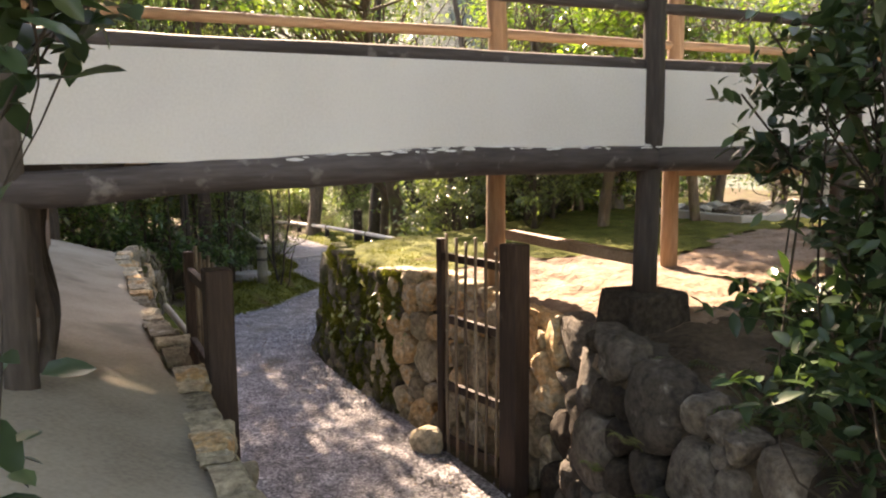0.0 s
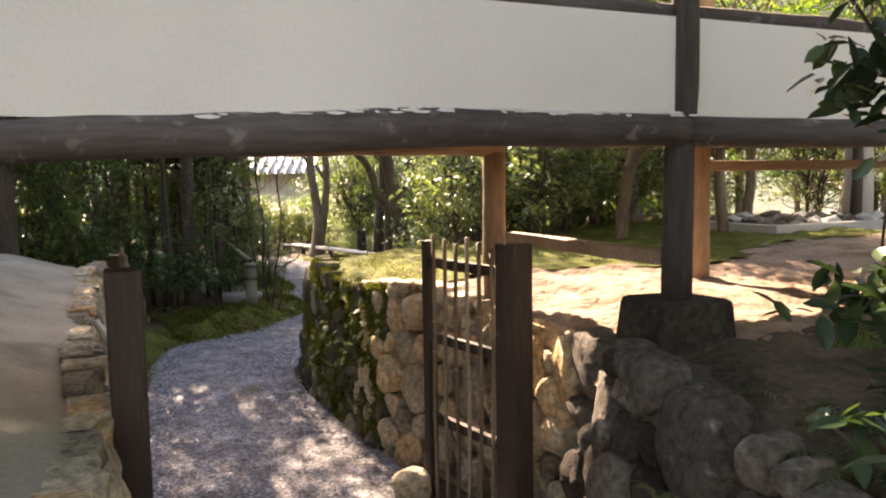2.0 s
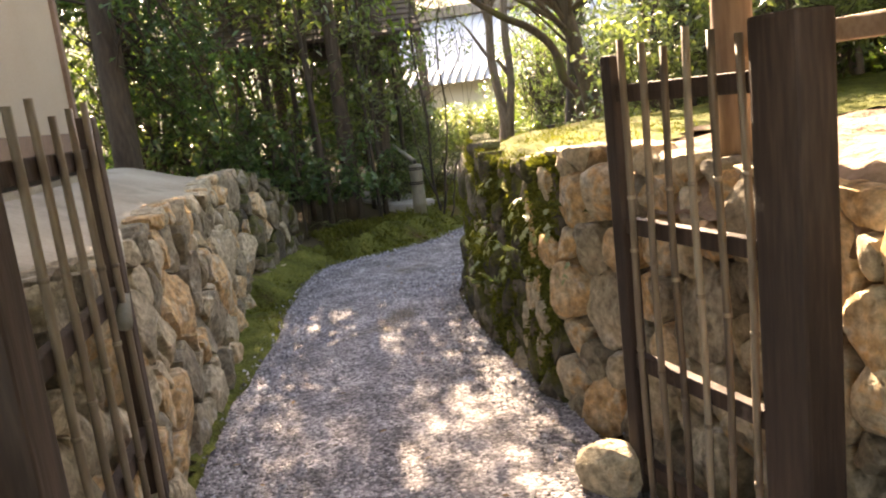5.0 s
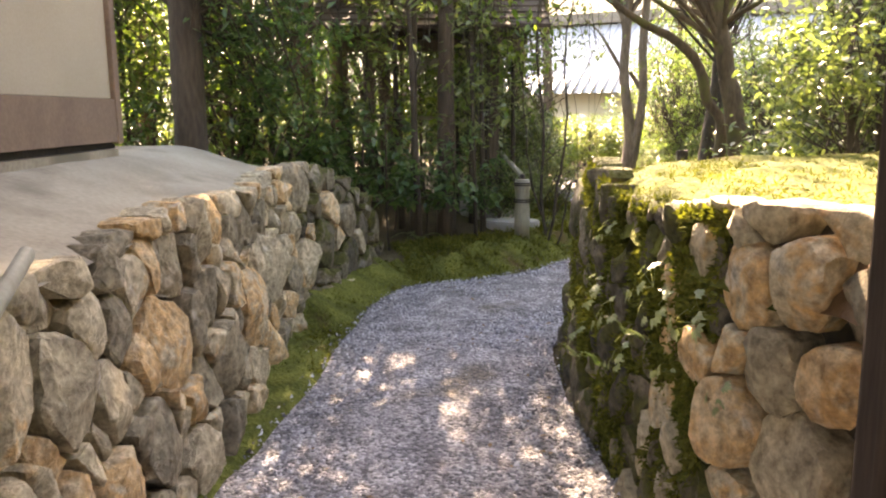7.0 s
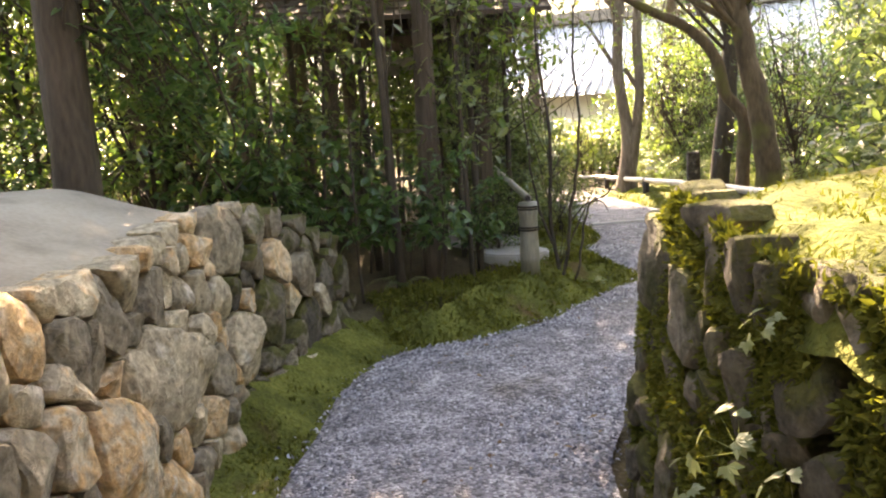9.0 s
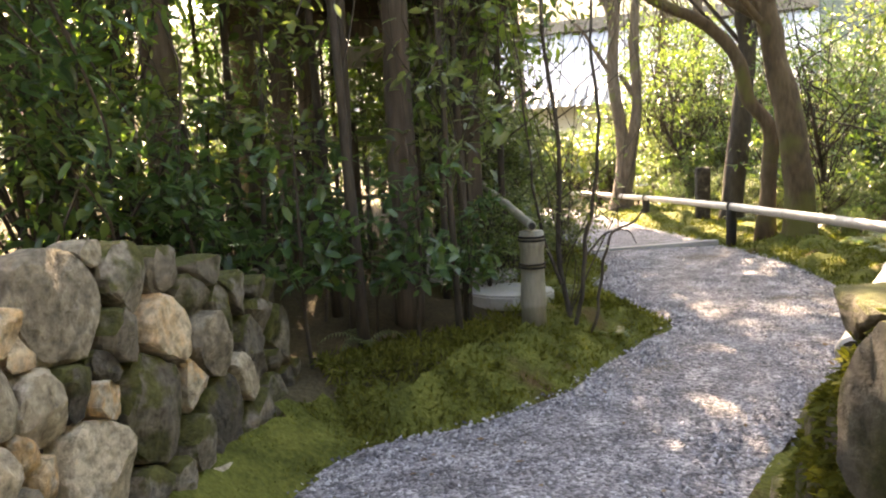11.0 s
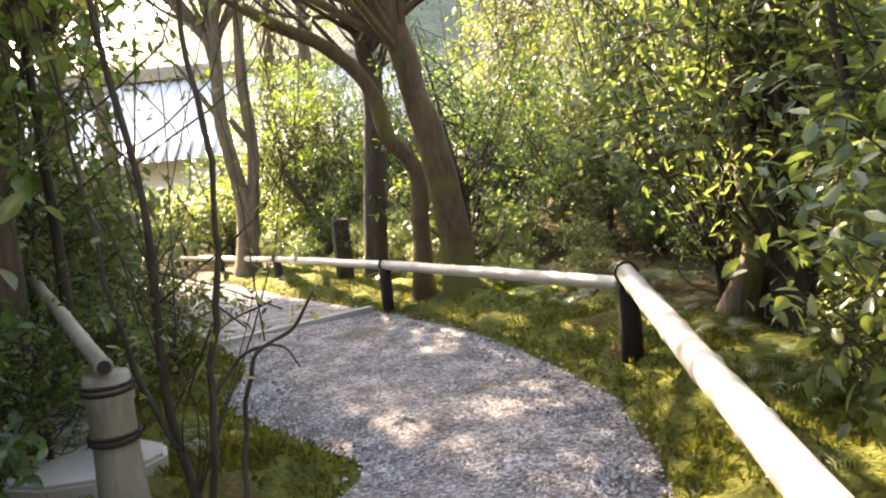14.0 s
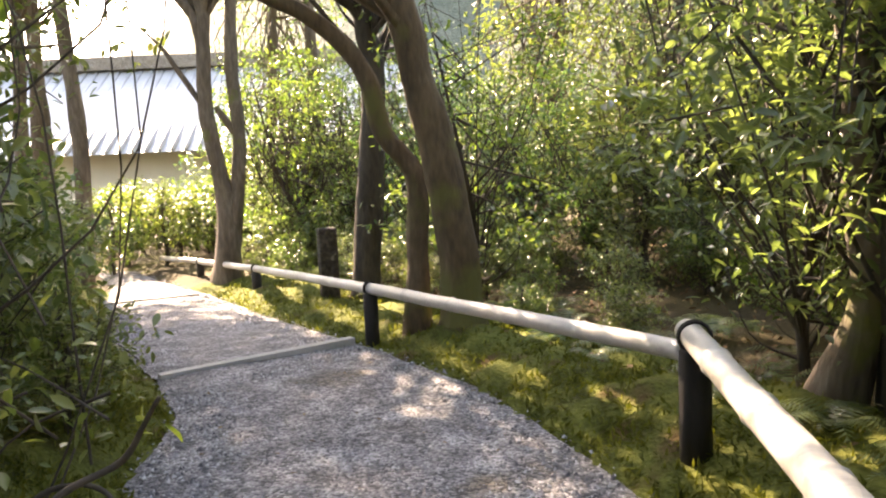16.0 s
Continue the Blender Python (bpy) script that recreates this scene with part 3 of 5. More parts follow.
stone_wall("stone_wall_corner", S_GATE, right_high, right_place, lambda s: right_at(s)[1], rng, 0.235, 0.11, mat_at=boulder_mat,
           label="terrace wall of large rounded boulders, shade put into their dark colours", dome=True)
stone_wall("stone_wall_east", RS[-1] - S_GATE, lambda s: right_high(s + S_GATE), lambda s, z: right_place(s + S_GATE, z), lambda s: right_at(s + S_GATE)[1], rng, 0.18, mat_at=right_mat,
           label="dry-laid terrace wall of grey boulders, mossy at the far corner")


# ---- terraces ----
def lane_sheet(name, us, vs, fn, material, label, category, keep=None):
    verts, faces, idx = [], [], {}
    for j, v in enumerate(vs):
        for i, u in enumerate(us):
            p = W(u, v)
            idx[i, j] = len(verts)
            verts.append((p.x, p.y, fn(u, v)))
    for j in range(len(vs) - 1):
        for i in range(len(us) - 1):
            if keep is None or keep(us[i], vs[j]):
                faces.append((idx[i, j], idx[i + 1, j], idx[i + 1, j + 1], idx[i, j + 1]))
    return tagged(raw(name, verts, faces, material, smooth=True), label, category, kind="structure")


def hem_sheet(name, e_list, vs, fn, material, label, category, keep):
    """A sheet that follows the wall's line: e counts from the wall."""
    verts, faces, m = [], [], len(e_list)
    for v in vs:
        for e in e_list:
            u = wall_r_u(v) + e
            p = W(u, v)
            verts.append((p.x, p.y, fn(u, v, e)))
    for j in range(len(vs) - 1):
        for i in range(m - 1):
            if keep(wall_r_u(vs[j]) + e_list[i], vs[j]):
                a = j * m + i
                faces.append((a, a + 1, a + m + 1, a + m))
    return tagged(raw(name, verts, faces, material, smooth=True), label, category, kind="structure")


def sand_z(u, v, e):
    bank = step01(-0.1, -1.6, v)
    return (terrace(u, v) + 0.015 + 0.022 * noise.noise(Vector((u * 2, v * 2, 1))) + 0.034 * noise.noise(Vector((u * 6, v * 6, 1))) + 0.016 * noise.noise(Vector((u * 15, v * 15, 1))) - 0.16 * step01(0.14, 0.0, e)
            + bank * (0.1 * noise.noise(Vector((u * 1.5, v * 1.5, 4))) - 0.22 * step01(0.7, 0.05, e) + 0.15 * step01(0.5, 2.0, e)))


def sand_edge(u):
    return 2.25 + 0.3 * math.sin(u * 2) + 0.25 * step01(1, 3, u)


E_NEAR = list(np.arange(0.02, 2.5, 0.045)) + list(np.arange(2.5, 8, 0.16))
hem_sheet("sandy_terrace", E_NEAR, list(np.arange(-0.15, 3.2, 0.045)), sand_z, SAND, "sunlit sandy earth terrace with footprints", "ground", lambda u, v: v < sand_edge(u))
hem_sheet("earth_bank", E_NEAR, list(np.arange(-4.0, -0.07, 0.08)), sand_z, BANK, "brown earth bank above the stones, its shade put into the colour", "ground", lambda u, v: True)
hem_sheet("moss_mound", list(np.arange(0.0, 5.5, 0.08)), list(np.arange(1.9, 6.6, 0.08)),
          lambda u, v, e: terrace(u, v) + 0.02 + 0.035 * noise.noise(Vector((u * 4, v * 4, 5))) + 0.015 * noise.noise(Vector((u * 13, v * 13, 5))) - 0.17 * step01(0.12, 0.0, e), MOSS,
          "bright green moss covering the terrace corner", "moss", lambda u, v: v > sand_edge(u) - 0.15)
lane_sheet("clay_ledge", list(np.arange(-3.4, -2.05, 0.07)), list(np.arange(-1.5, 5.75, 0.1)),
           lambda u, v: 1.03 + 0.17 * step01(-2.1, -2.85, u) + 0.008 * noise.noise(Vector((u * 3, v * 3, 2))) - 0.05 * step01(-2.2, -2.06, u), CLAY, "smooth packed clay ledge along the stone wall", "ledge")


# moss beside the path
def moss_sheet(name, x0, x1, y0, y1, line, sign, width, extra, label, step=0.075):
    def fn(x, y):
        d, s, _ = seg_dist(Vector((x, y, 0)), line)
        if s * sign < 0:
            return base_slope(x, y) - 0.02 - 0.25 * min(d, 0.2)
        lump = 0.06 * noise.noise(Vector((x * 3.2, y * 3.2, 1))) + 0.035 * noise.noise(Vector((x * 9, y * 9, 1)))
        return height(x, y) + 0.028 + lump * step01(0, 0.15, d)

    def keep(x, y):
        d, s, _ = seg_dist(Vector((x, y, 0)), line)
        u, v = uv_of(x, y)
        return (d < (0.14 if s * sign < 0 else width(v) + 0.15 * noise.noise(Vector((x * 1.3, y * 1.3, 9))))) and extra(u, v)
    ob = sheet(name, list(np.arange(x0, x1, step)), list(np.arange(y0, y1, step)), fn, MOSS, keep)
    return tagged(ob, label, "moss", kind="structure")


moss_sheet("moss_verge_west", -11, -2.4, 3.6, 18.5, LP, 1, lambda v: 0.42 if v < 5 else 0.32 + 0.4 * step01(7.2, 8.6, v), lambda u, v: u > -2.0 and v > 1.5, "yellow-green moss verge and shaded bank beside the gravel path")
moss_sheet("moss_verge_east", -11, -0.8, 8.2, 18.5, RP, -1, lambda v: 1.15, lambda u, v: v > 5.6, "yellow-green moss verge below the bamboo rail")


# ---- covered corridor over the lane ----
corridor = empty("raised_corridor", LANE, "raised timber corridor with a white plaster parapet, crossing above the lane", "corridor")


def log(p0, p1, r, sag=0.0, wav=0.02, sides=12, bm=None, sq=None, seed=0):
    n = 26
    pts = []
    for i in range(n + 1):
        t = i / n
        p = Vector(p0).lerp(Vector(p1), t)
        p += Vector((0, wav * noise.noise(Vector((t * 3 + seed, 1.3, 0))), sag * 4 * t * (1 - t) + wav * noise.noise(Vector((t * 4 + seed, 0, 7)))))
        pts.append(p)
    return tube(pts, [r * (1 + 0.08 * noise.noise(Vector((i * 0.3 + seed, 5, 0)))) for i in range(n + 1)], sides, 0.06, bm, seed=seed)


part("sill_log", log((-2.85, 0, 1.95), (0.27, 0, 2.035), 0.07, 0.022), WOOD_X, corridor, "weathered grey sill log with flaking whitewash", True)
part("sill_log", log((0.24, 0, 2.03), (4.6, 0, 2.03), 0.066, 0.0, seed=4), WOOD_X, corridor, "", True)
rw_ = np.random.default_rng(55)
bm = bmesh.new()
for i in range(70):
    u = -1.7 + 2.0 * rw_.random() ** 0.8
    t_ = (u + 2.85) / 3.12
    zc = 1.95 + 0.085 * t_ + 0.088 * t_ * (1 - t_) + 0.02 * noise.noise(Vector((t_ * 4, 0, 7)))
    a_ = rw_.uniform(0.75, 1.35)
    w_, h_ = rw_.uniform(0.012, 0.05), rw_.uniform(0.06, 0.16)
    ring = []
    for k in range(9):
        f = 2 * math.pi * k / 9
        e = rw_.uniform(0.6, 1.0)
        th = a_ + h_ * e * math.sin(f)
        ring.append(bm.verts.new((u + w_ * e * math.cos(f), 0.02 * noise.noise(Vector((t_ * 3, 1.3, 0))) - 0.0775 * math.cos(th), zc + 0.0775 * math.sin(th))))
    bm.faces.new(ring)
part("whitewash_flakes", bm, PLASTER, corridor, "flaking pale whitewash")["kind"] = "stuff"
for a, b in ((-2.72, 0.22), (0.34, 1.76), (1.9, 4.5)):
    part("plaster_panel", box(a, b, -0.012, 0.05, 2.05, 2.5, 0.0), PLASTER, corridor, "white plaster parapet panel with faint stains")
    part("cap_rail", log((a - 0.02, 0.02, 2.525), (b + 0.02, 0.02, 2.525), 0.035, 0, 0.008, 8, seed=a), WOOD_X, corridor, "dark worn cap rail", True)
    part("hand_rail", log((a, 0.02, 2.82), (b, 0.02, 2.82), 0.03, 0, 0.006, 8, seed=a + 3), WOOD_X, corridor, "", True)
for u, z0, w in ((0.28, 1.3, 0.062), (1.82, 1.2, 0.065), (-2.76, 1.0, 0.06), (4.5, 1.2, 0.06)):
    part("post", tube([(u + 0.004 * math.sin(z * 4), 0.0 if z > 2 else 0.03, z) for z in np.linspace(z0, 4.3, 14)], [w * (1.12 if z < 2.0 else 1) for z in np.linspace(z0, 4.3, 14)], 8, 0.05, seed=u), WOOD, corridor,
         "dark weathered post", True)
for u in (0.17, 1.75, 4.4, -2.76):
    z0 = 1.1
    part("back_post", tube([(u + 0.008 * math.sin(z * 3), 1.5, z) for z in np.linspace(z0, 4.3, 12)], [0.068] * 12, 8, 0.06, seed=u + 9), WOOD_BOUNCE, corridor, "brown back post, warm bounced light in its colour", True)
part("back_log", log((-2.9, 1.5, 2.02), (0.2, 1.5, 2.04), 0.07, 0.01, 0.02, seed=2), WOOD_BOUNCE_X, corridor, "crooked back log, reddish with bounced light in its colour", True)
part("back_log", log((0.1, 1.5, 2.09), (4.6, 1.5, 2.09), 0.06, 0.0, 0.05, seed=8), WOOD_BOUNCE_X, corridor, "", True)
part("back_rail", log((-2.8, 1.5, 2.87), (4.6, 1.5, 2.87), 0.034, 0, 0.01, 8, seed=1), WOOD_BOUNCE_X, corridor, "", True)
part("back_rail", log((-2.8, 1.5, 2.45), (4.6, 1.5, 2.45), 0.034, 0, 0.01, 8, seed=6), WOOD_BOUNCE_X, corridor, "", True)
part("tie_beam", box(1.7, 4.6, 1.46, 1.54, 1.86, 1.93, 0.01), WOOD_BOUNCE_X, corridor)
for i, u in enumerate((-2.3, -1.55, -0.8, -0.05, 0.75, 1.5, 2.4, 3.3)):
    part("floor_joist", box(u - 0.045, u + 0.045, 0.06, 1.44, 2.02, 2.11, 0.008), WOOD_BOUNCE, corridor)
for i in range(13):
    v = 0.02 + i * 0.123
    part("floor_board", box(-2.85, 4.6, v, v + 0.1215, 2.115, 2.145, 0.002), WOOD_X if i % 3 else WOOD_BOUNCE_X, corridor)
# Added to stop sky light showing between the sill log and the floor.
part("edge_board", box(-2.8, 4.55, 0.07, 0.1, 1.99, 2.11, 0.004), WOOD_X, corridor)
# Roof above the view, implied by the posts; added to shade the descent.
for s in (-1, 1):
    bm = bmesh.new()
    q = [bm.verts.new(k) for k in ((-3.2, 0.75 + s * 1.35, 4.15), (5.0, 0.75 + s * 1.35, 4.15), (5.0, 0.75, 4.75), (-3.2, 0.75, 4.75), (-3.2, 0.75 + s * 1.35, 4.22), (5.0, 0.75 + s * 1.35, 4.22), (5.0, 0.75, 4.82), (-3.2, 0.75, 4.82))]
    for f in ((0, 1, 2, 3), (7, 6, 5, 4), (0, 4, 5, 1), (1, 5, 6, 2), (2, 6, 7, 3), (3, 7, 4, 0)):
        bm.faces.new([q[k] for k in f])
    part("roof_slope", bm, SHINGLE, corridor)
part("low_rail", box(0.2, 0.28, 0.06, 1.44, 1.455, 1.52, 0.008), WOOD_BOUNCE_X, corridor, "worn low side rail")
# post footings, their shade put into the stone colour
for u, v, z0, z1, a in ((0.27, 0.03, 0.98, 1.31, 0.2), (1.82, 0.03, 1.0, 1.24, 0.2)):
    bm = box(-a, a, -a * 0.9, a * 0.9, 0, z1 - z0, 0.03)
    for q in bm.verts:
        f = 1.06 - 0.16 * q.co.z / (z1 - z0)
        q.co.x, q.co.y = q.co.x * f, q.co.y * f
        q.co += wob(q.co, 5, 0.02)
    ob = part("footing_stone", bm, STONE_SHADE)
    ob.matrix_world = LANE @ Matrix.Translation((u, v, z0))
    tagged(ob, "rough stone footing under a corridor post, shade in its dark colour", "footing stone", "post footings")


# ---- bamboo gate, both leaves open along the walls ----
def gate_leaf(side, u, v, swing, span, post_w):
    """A leaf hung on its post at (u, v), open along the wall; span from post to end stile."""
    g = empty("bamboo_gate", LANE @ Matrix.Translation((u, v, 0)) @ Matrix.Rotation(swing, 4, "Z"), "open gate leaf of thin bamboo staves on dark timber rails", "gate", "gate leaves")
    part("gate_post", box(-post_w / 2, post_w / 2, -0.075, 0.075, -0.05, 1.53, 0.012), GATEWOOD, g, "square dark gate post with worn corners")
    part("end_stile", box(-0.03, 0.03, span - 0.03, span + 0.03, 0.02, 1.5, 0.008), GATEWOOD, g)
    for z in (0.12, 0.5, 0.96, 1.38):
        part("rail", box(-0.018, 0.018, 0.07, span - 0.03, z - 0.027, z + 0.027, 0.005), GATEWOOD, g)
    n = 6
    for i in range(n):
        y_ = 0.13 + (span - 0.22) * i / (n - 1)
        part("stave", tube([(-side * 0.029, y_ + 0.006 * math.sin(z * 5 + i), z) for z in np.linspace(0.04, 1.5 + 0.02 * (i % 3), 9)], [0.011] * 9, 7, 0.08, seed=i), STAVE, g, "", True)
        for z in (0.31 + 0.05 * i, 0.74 + 0.03 * i, 1.16 - 0.02 * i):
            part("stave_node", tube([(-side * 0.029, y_ + 0.006 * math.sin(z * 5 + i), z + k) for k in (-0.006, 0.006)], [0.0135, 0.0135], 7), STAVE, g, "", True)
    return g


gate_leaf(1, -0.185, 0.65, 0.18, 0.74, 0.12)
gate_leaf(-1, -1.935, 0.505, 0.0, 0.99, 0.13)

# ---- plastered building on the clay ledge ----
hall = empty("plaster_building", LANE, "beige plastered building with a brown lower band, on the clay ledge", "building")
part("wall", box(-6.0, -2.76, 0.2, 4.5, 1.5, 4.6, 0.0), BEIGE, hall, "beige plaster wall")
part("wainscot", box(-6.02, -2.74, 0.22, 4.52, 1.27, 1.497, 0.004), BROWNWALL, hall, "brown lower wall band")
part("base_course", box(-5.98, -2.755, 0.25, 4.5, 0.98, 1.232, 0.0), CLAY, hall)
part("corner_post", box(-2.8, -2.732, 4.46, 4.53, 1.26, 4.6, 0.008), BROWNWALL, hall)
# Black strip drawn for the shade in the gap; no board is there.
part("sill_board", box(-5.99, -2.77, 0.24, 4.49, 1.235, 1.268, 0.0), CHAR, hall, "dark strip for the shade in the gap under the lower wall band")

for i, (v, lean_, top_) in enumerate(((0.26, 0.05, 1.98), (0.42, -0.04, 1.9), (0.62, 0.06, 1.96), (0.88, -0.03, 1.85))):
    c = curve_pts([(-2.69, v, 1.16), (-2.67 + 0.02 * (i % 2), v + lean_, 1.4), (-2.7, v - lean_ * 0.6, 1.65), (-2.68, v + lean_ * 0.5, top_)], 6)
    ob = part("timber_strut", tube([LANE @ q for q in c], lerp_list([0.034, 0.03, 0.034, 0.028], len(c)), 8, 0.2, seed=i), WOOD, None, "", True)
    tagged(ob, "crooked dark timber strut leaning on the plaster building", "timber strut", "timber struts")

# ---- bamboo guard rail ----
RAILN, RAILC = Vector((-3.17, 8.4, 0.62)), Vector((-3.28, 12.05, 0.585))
RAILFAR = [Vector((-3.3, 11.98, 0.525)), W(2.72, 11.3, 0.42), W(2.95, 14.7, 0.24), W(3.05, 17.6, 0.08), W(3.0, 20, -0.05)]
fence = empty("bamboo_guard_rail", Matrix(), "low guard rail of pale bamboo poles tied to charred posts", "guard rail")


def bamboo(p0, p1, r, parent, step=0.42, material=None, name="bamboo_pole", label=""):
    p0, p1 = Vector(p0), Vector(p1)
    n = max(2, int((p1 - p0).length / step))
    pts, rad = [], []
    for i in range(n):
        for t, f in ((0.0, 1.0), (0.02, 1.09), (0.05, 0.97), (0.5, 0.98), (0.95, 0.97)):
            pts.append(p0.lerp(p1, (i + t) / n) + Vector((0, 0, 0.012 * noise.noise(Vector((i * 0.7 + t, p0.x, 0))))))
            rad.append(r * f)
    pts.append(p1)
    rad.append(r)
    d = (p0 - p1).normalized()
    # Flat dark disc painted for the shade inside the hollow pole.
    part("pole_end", tube([p0 - d * 0.01, p0 + d * 0.004], [r * 0.76, r * 0.76], 14), CHAR, parent, "dark disc for the shade in the hollow pole end")
    bm = tube(pts, rad, 14)
    return part(name, bm, material or BAMBOO, parent, label, True)


def tie(c, axis, r, parent):
    axis = Vector(axis).normalized()
    a = axis.cross(Vector((0, 0, 1))).normalized()
    b = axis.cross(a)
    bm = bmesh.new()
    for off in (-0.012, 0.008):
        pts = [Vector(c) + axis * off + (a * math.cos(t) + b * math.sin(t)) * r for t in np.linspace(0, 2 * math.pi, 17)]
        tube(pts, [0.007] * 17, 5, 0, bm, caps=False)
    part("rope_tie", bm, ROPE, parent, "black palm rope binding", True)


bamboo(RAILN, RAILC, 0.052, fence, 0.5, label="pale weathered bamboo pole")
bamboo(RAILFAR[0] + Vector((0.0, 0.0, 0)), RAILFAR[1], 0.042, fence, 0.6)
for a, b in zip(RAILFAR[1:], RAILFAR[2:]):
    bamboo(a, b, 0.04, fence, 0.7)


def rail_post(x, y, top, parent, r=0.06):
    z0 = height(x, y) - 0.05
    part("rail_post", tube([(x, y, z) for z in (z0, (z0 + top) / 2, top - 0.01, top)], [r, r, r, r * 0.85], 10, 0.08, seed=x), CHAR, parent, "charred black post", True)


for p, q, r in ((RAILN.lerp(RAILC, 0.14), RAILC - RAILN, 0.056), (RAILC - Vector((-0.01, 0.1, 0.0)), RAILC - RAILN, 0.056)):
    rail_post(p.x, p.y, p.z - 0.045, fence, 0.065)
    tie(p, q, 0.062, fence)
for i, p in enumerate(RAILFAR[1:4]):
    rail_post(p.x, p.y, p.z - 0.03, fence, 0.055)
    tie(p, RAILFAR[i + 1] - RAILFAR[i], 0.05, fence)
p = RAILFAR[2].lerp(RAILFAR[3], 0.5)
rail_post(p.x, p.y, p.z - 0.03, fence, 0.05)

# bamboo end post of the side fence
side = empty("bamboo_side_fence", Matrix(), "grey bamboo end post with a slanting pole, beside the saplings", "fence")
x, y = -5.06, 9.8
part("end_post", tube([(x, y, z) for z in (0.1, 0.3, 0.31, 0.33, 0.5, 0.66, 0.67, 0.69, 0.76)], [0.075, 0.072, 0.078, 0.078, 0.07, 0.07, 0.076, 0.076, 0.07], 14), BAMBOO_GREY, side, "thick grey bamboo post", True)
tie((x, y, 0.56), (0, 0.01, 1), 0.077, side)
tie((x, y, 0.72), (0, 0.01, 1), 0.078, side)
bamboo((x + 0.05, y - 0.08, 0.8), (x - 1.3, y + 1.5, 0.93), 0.027, side, 0.4, BAMBOO_GREY)
# boundary fence behind the thicket
for k, (z, r) in enumerate(((0.82, 0.022), (1.3, 0.02), (0.35, 0.022))):
    bamboo(W(-2.6, 8.0, z + 0.15), W(-0.5, 10.4, z), r, side, 0.5, BAMBOO_GREY)
for t in np.linspace(0, 1, 7):
    q = W(-2.6 + 2.1 * t, 8.0 + 2.4 * t)
    part("fence_post", tube([(q.x, q.y, z) for z in (0.1, 0.8, 1.5)], [0.035, 0.034, 0.032], 8, 0.08, seed=t), BARK_DARK, side, "", True)

bm = bmesh.new()
rb = np.random.default_rng(77)
for i in range(150):
    t = 0.62 * i / 150
    q = W(-2.6 + 2.1 * t, 8.03 + 2.4 * t)
    tube([(q.x + rb.normal(0, 0.012), q.y + rb.normal(0, 0.012), 0.1), (q.x + rb.normal(0, 0.015), q.y + rb.normal(0, 0.015), 0.98 - 0.15 * t + rb.uniform(-0.03, 0.02))], [0.009, 0.007], 4, 0, bm)
part("brushwood_panel", bm, BARK_DARK, side, "low screen of dark upright brushwood")["kind"] = "stuff"

# timber water bars across the path
for k, (a, b) in enumerate(((W(1.2, 11.31), W(2.62, 11.44)), (W(1.5, 15.85), W(2.55, 15.7)))):
    d = (b - a)
    m = Matrix.Translation((a + b) / 2 + Vector((0, 0, 0.02 + base_slope(a.x, a.y)))) @ Matrix.Rotation(math.atan2(d.y, d.x), 4, "Z")
    ob = part("path_edging_bar", box(-d.length / 2, d.length / 2, -0.04, 0.04, -0.05, 0.03, 0.008), GREYSTONE)
    ob.matrix_world = m
    tagged(ob, "pale stone bar laid across the gravel path", "path bar", "path bars")

# short stone marker behind the rail
q = W(3.2, 13.2)
ob = part("stone_marker", box(-0.09, 0.09, -0.07, 0.07, 0, 0.75, 0.02), STONE_DARK)
ob.matrix_world = Matrix.Translation((q.x, q.y, height(q.x, q.y) - 0.05)) @ Matrix.Rotation(0.5, 4, "Z")
tagged(ob, "short grey stone marker standing in the moss", "stone marker")


# ---- roofed side gate among the trees ----
rg_ = empty("roofed_side_gate", LANE, "small dark shingle-roofed gate half hidden by the thicket", "gate")
for u in (-1.7, -0.3):
    part("gate_post", box(u - 0.06, u + 0.06, 9.1, 9.22, 0.1, 2.4, 0.01), BARK_RED, rg_)
part("lintel", box(-2.0, 0.0, 9.1, 9.22, 2.08, 2.2, 0.01), BARK_RED, rg_)
for s in (-1, 1):
    n = 7
    for i in range(n):
        bm = bmesh.new()
        a0, a1 = i / n, (i + 1.15) / n
        v0, v1 = 9.16 + s * 1.02 * (1 - a0), 9.16 + s * 1.02 * max(0, 1 - a1)
        z0, z1 = 2.24 + 0.55 * a0 + 0.02, 2.24 + 0.55 * min(1, a1)
        q = [bm.verts.new(c_) for c_ in ((-2.2, v0, z0), (0.18, v0, z0), (0.18, v1, z1), (-2.2, v1, z1), (-2.2, v0, z0 - 0.035), (0.18, v0, z0 - 0.035), (0.18, v1, z1 - 0.035), (-2.2, v1, z1 - 0.035))]
        for f in ((0, 1, 2, 3), (7, 6, 5, 4), (0, 4, 5, 1), (1, 5, 6, 2), (2, 6, 7, 3), (3, 7, 4, 0)):
            bm.faces.new([q[k] for k in f])
        part("shingle_course", bm, SHINGLE, rg_)
part("ridge_cap", tube([(-2.25, 9.16, 2.83), (0.22, 9.16, 2.83)], [0.06, 0.06], 8), SHINGLE, rg_)
part("name_board", box(-1.25, -0.75, 9.0, 9.04, 1.85, 2.0, 0.005), BAMBOO_GREY, rg_, "pale blank board under the lintel")

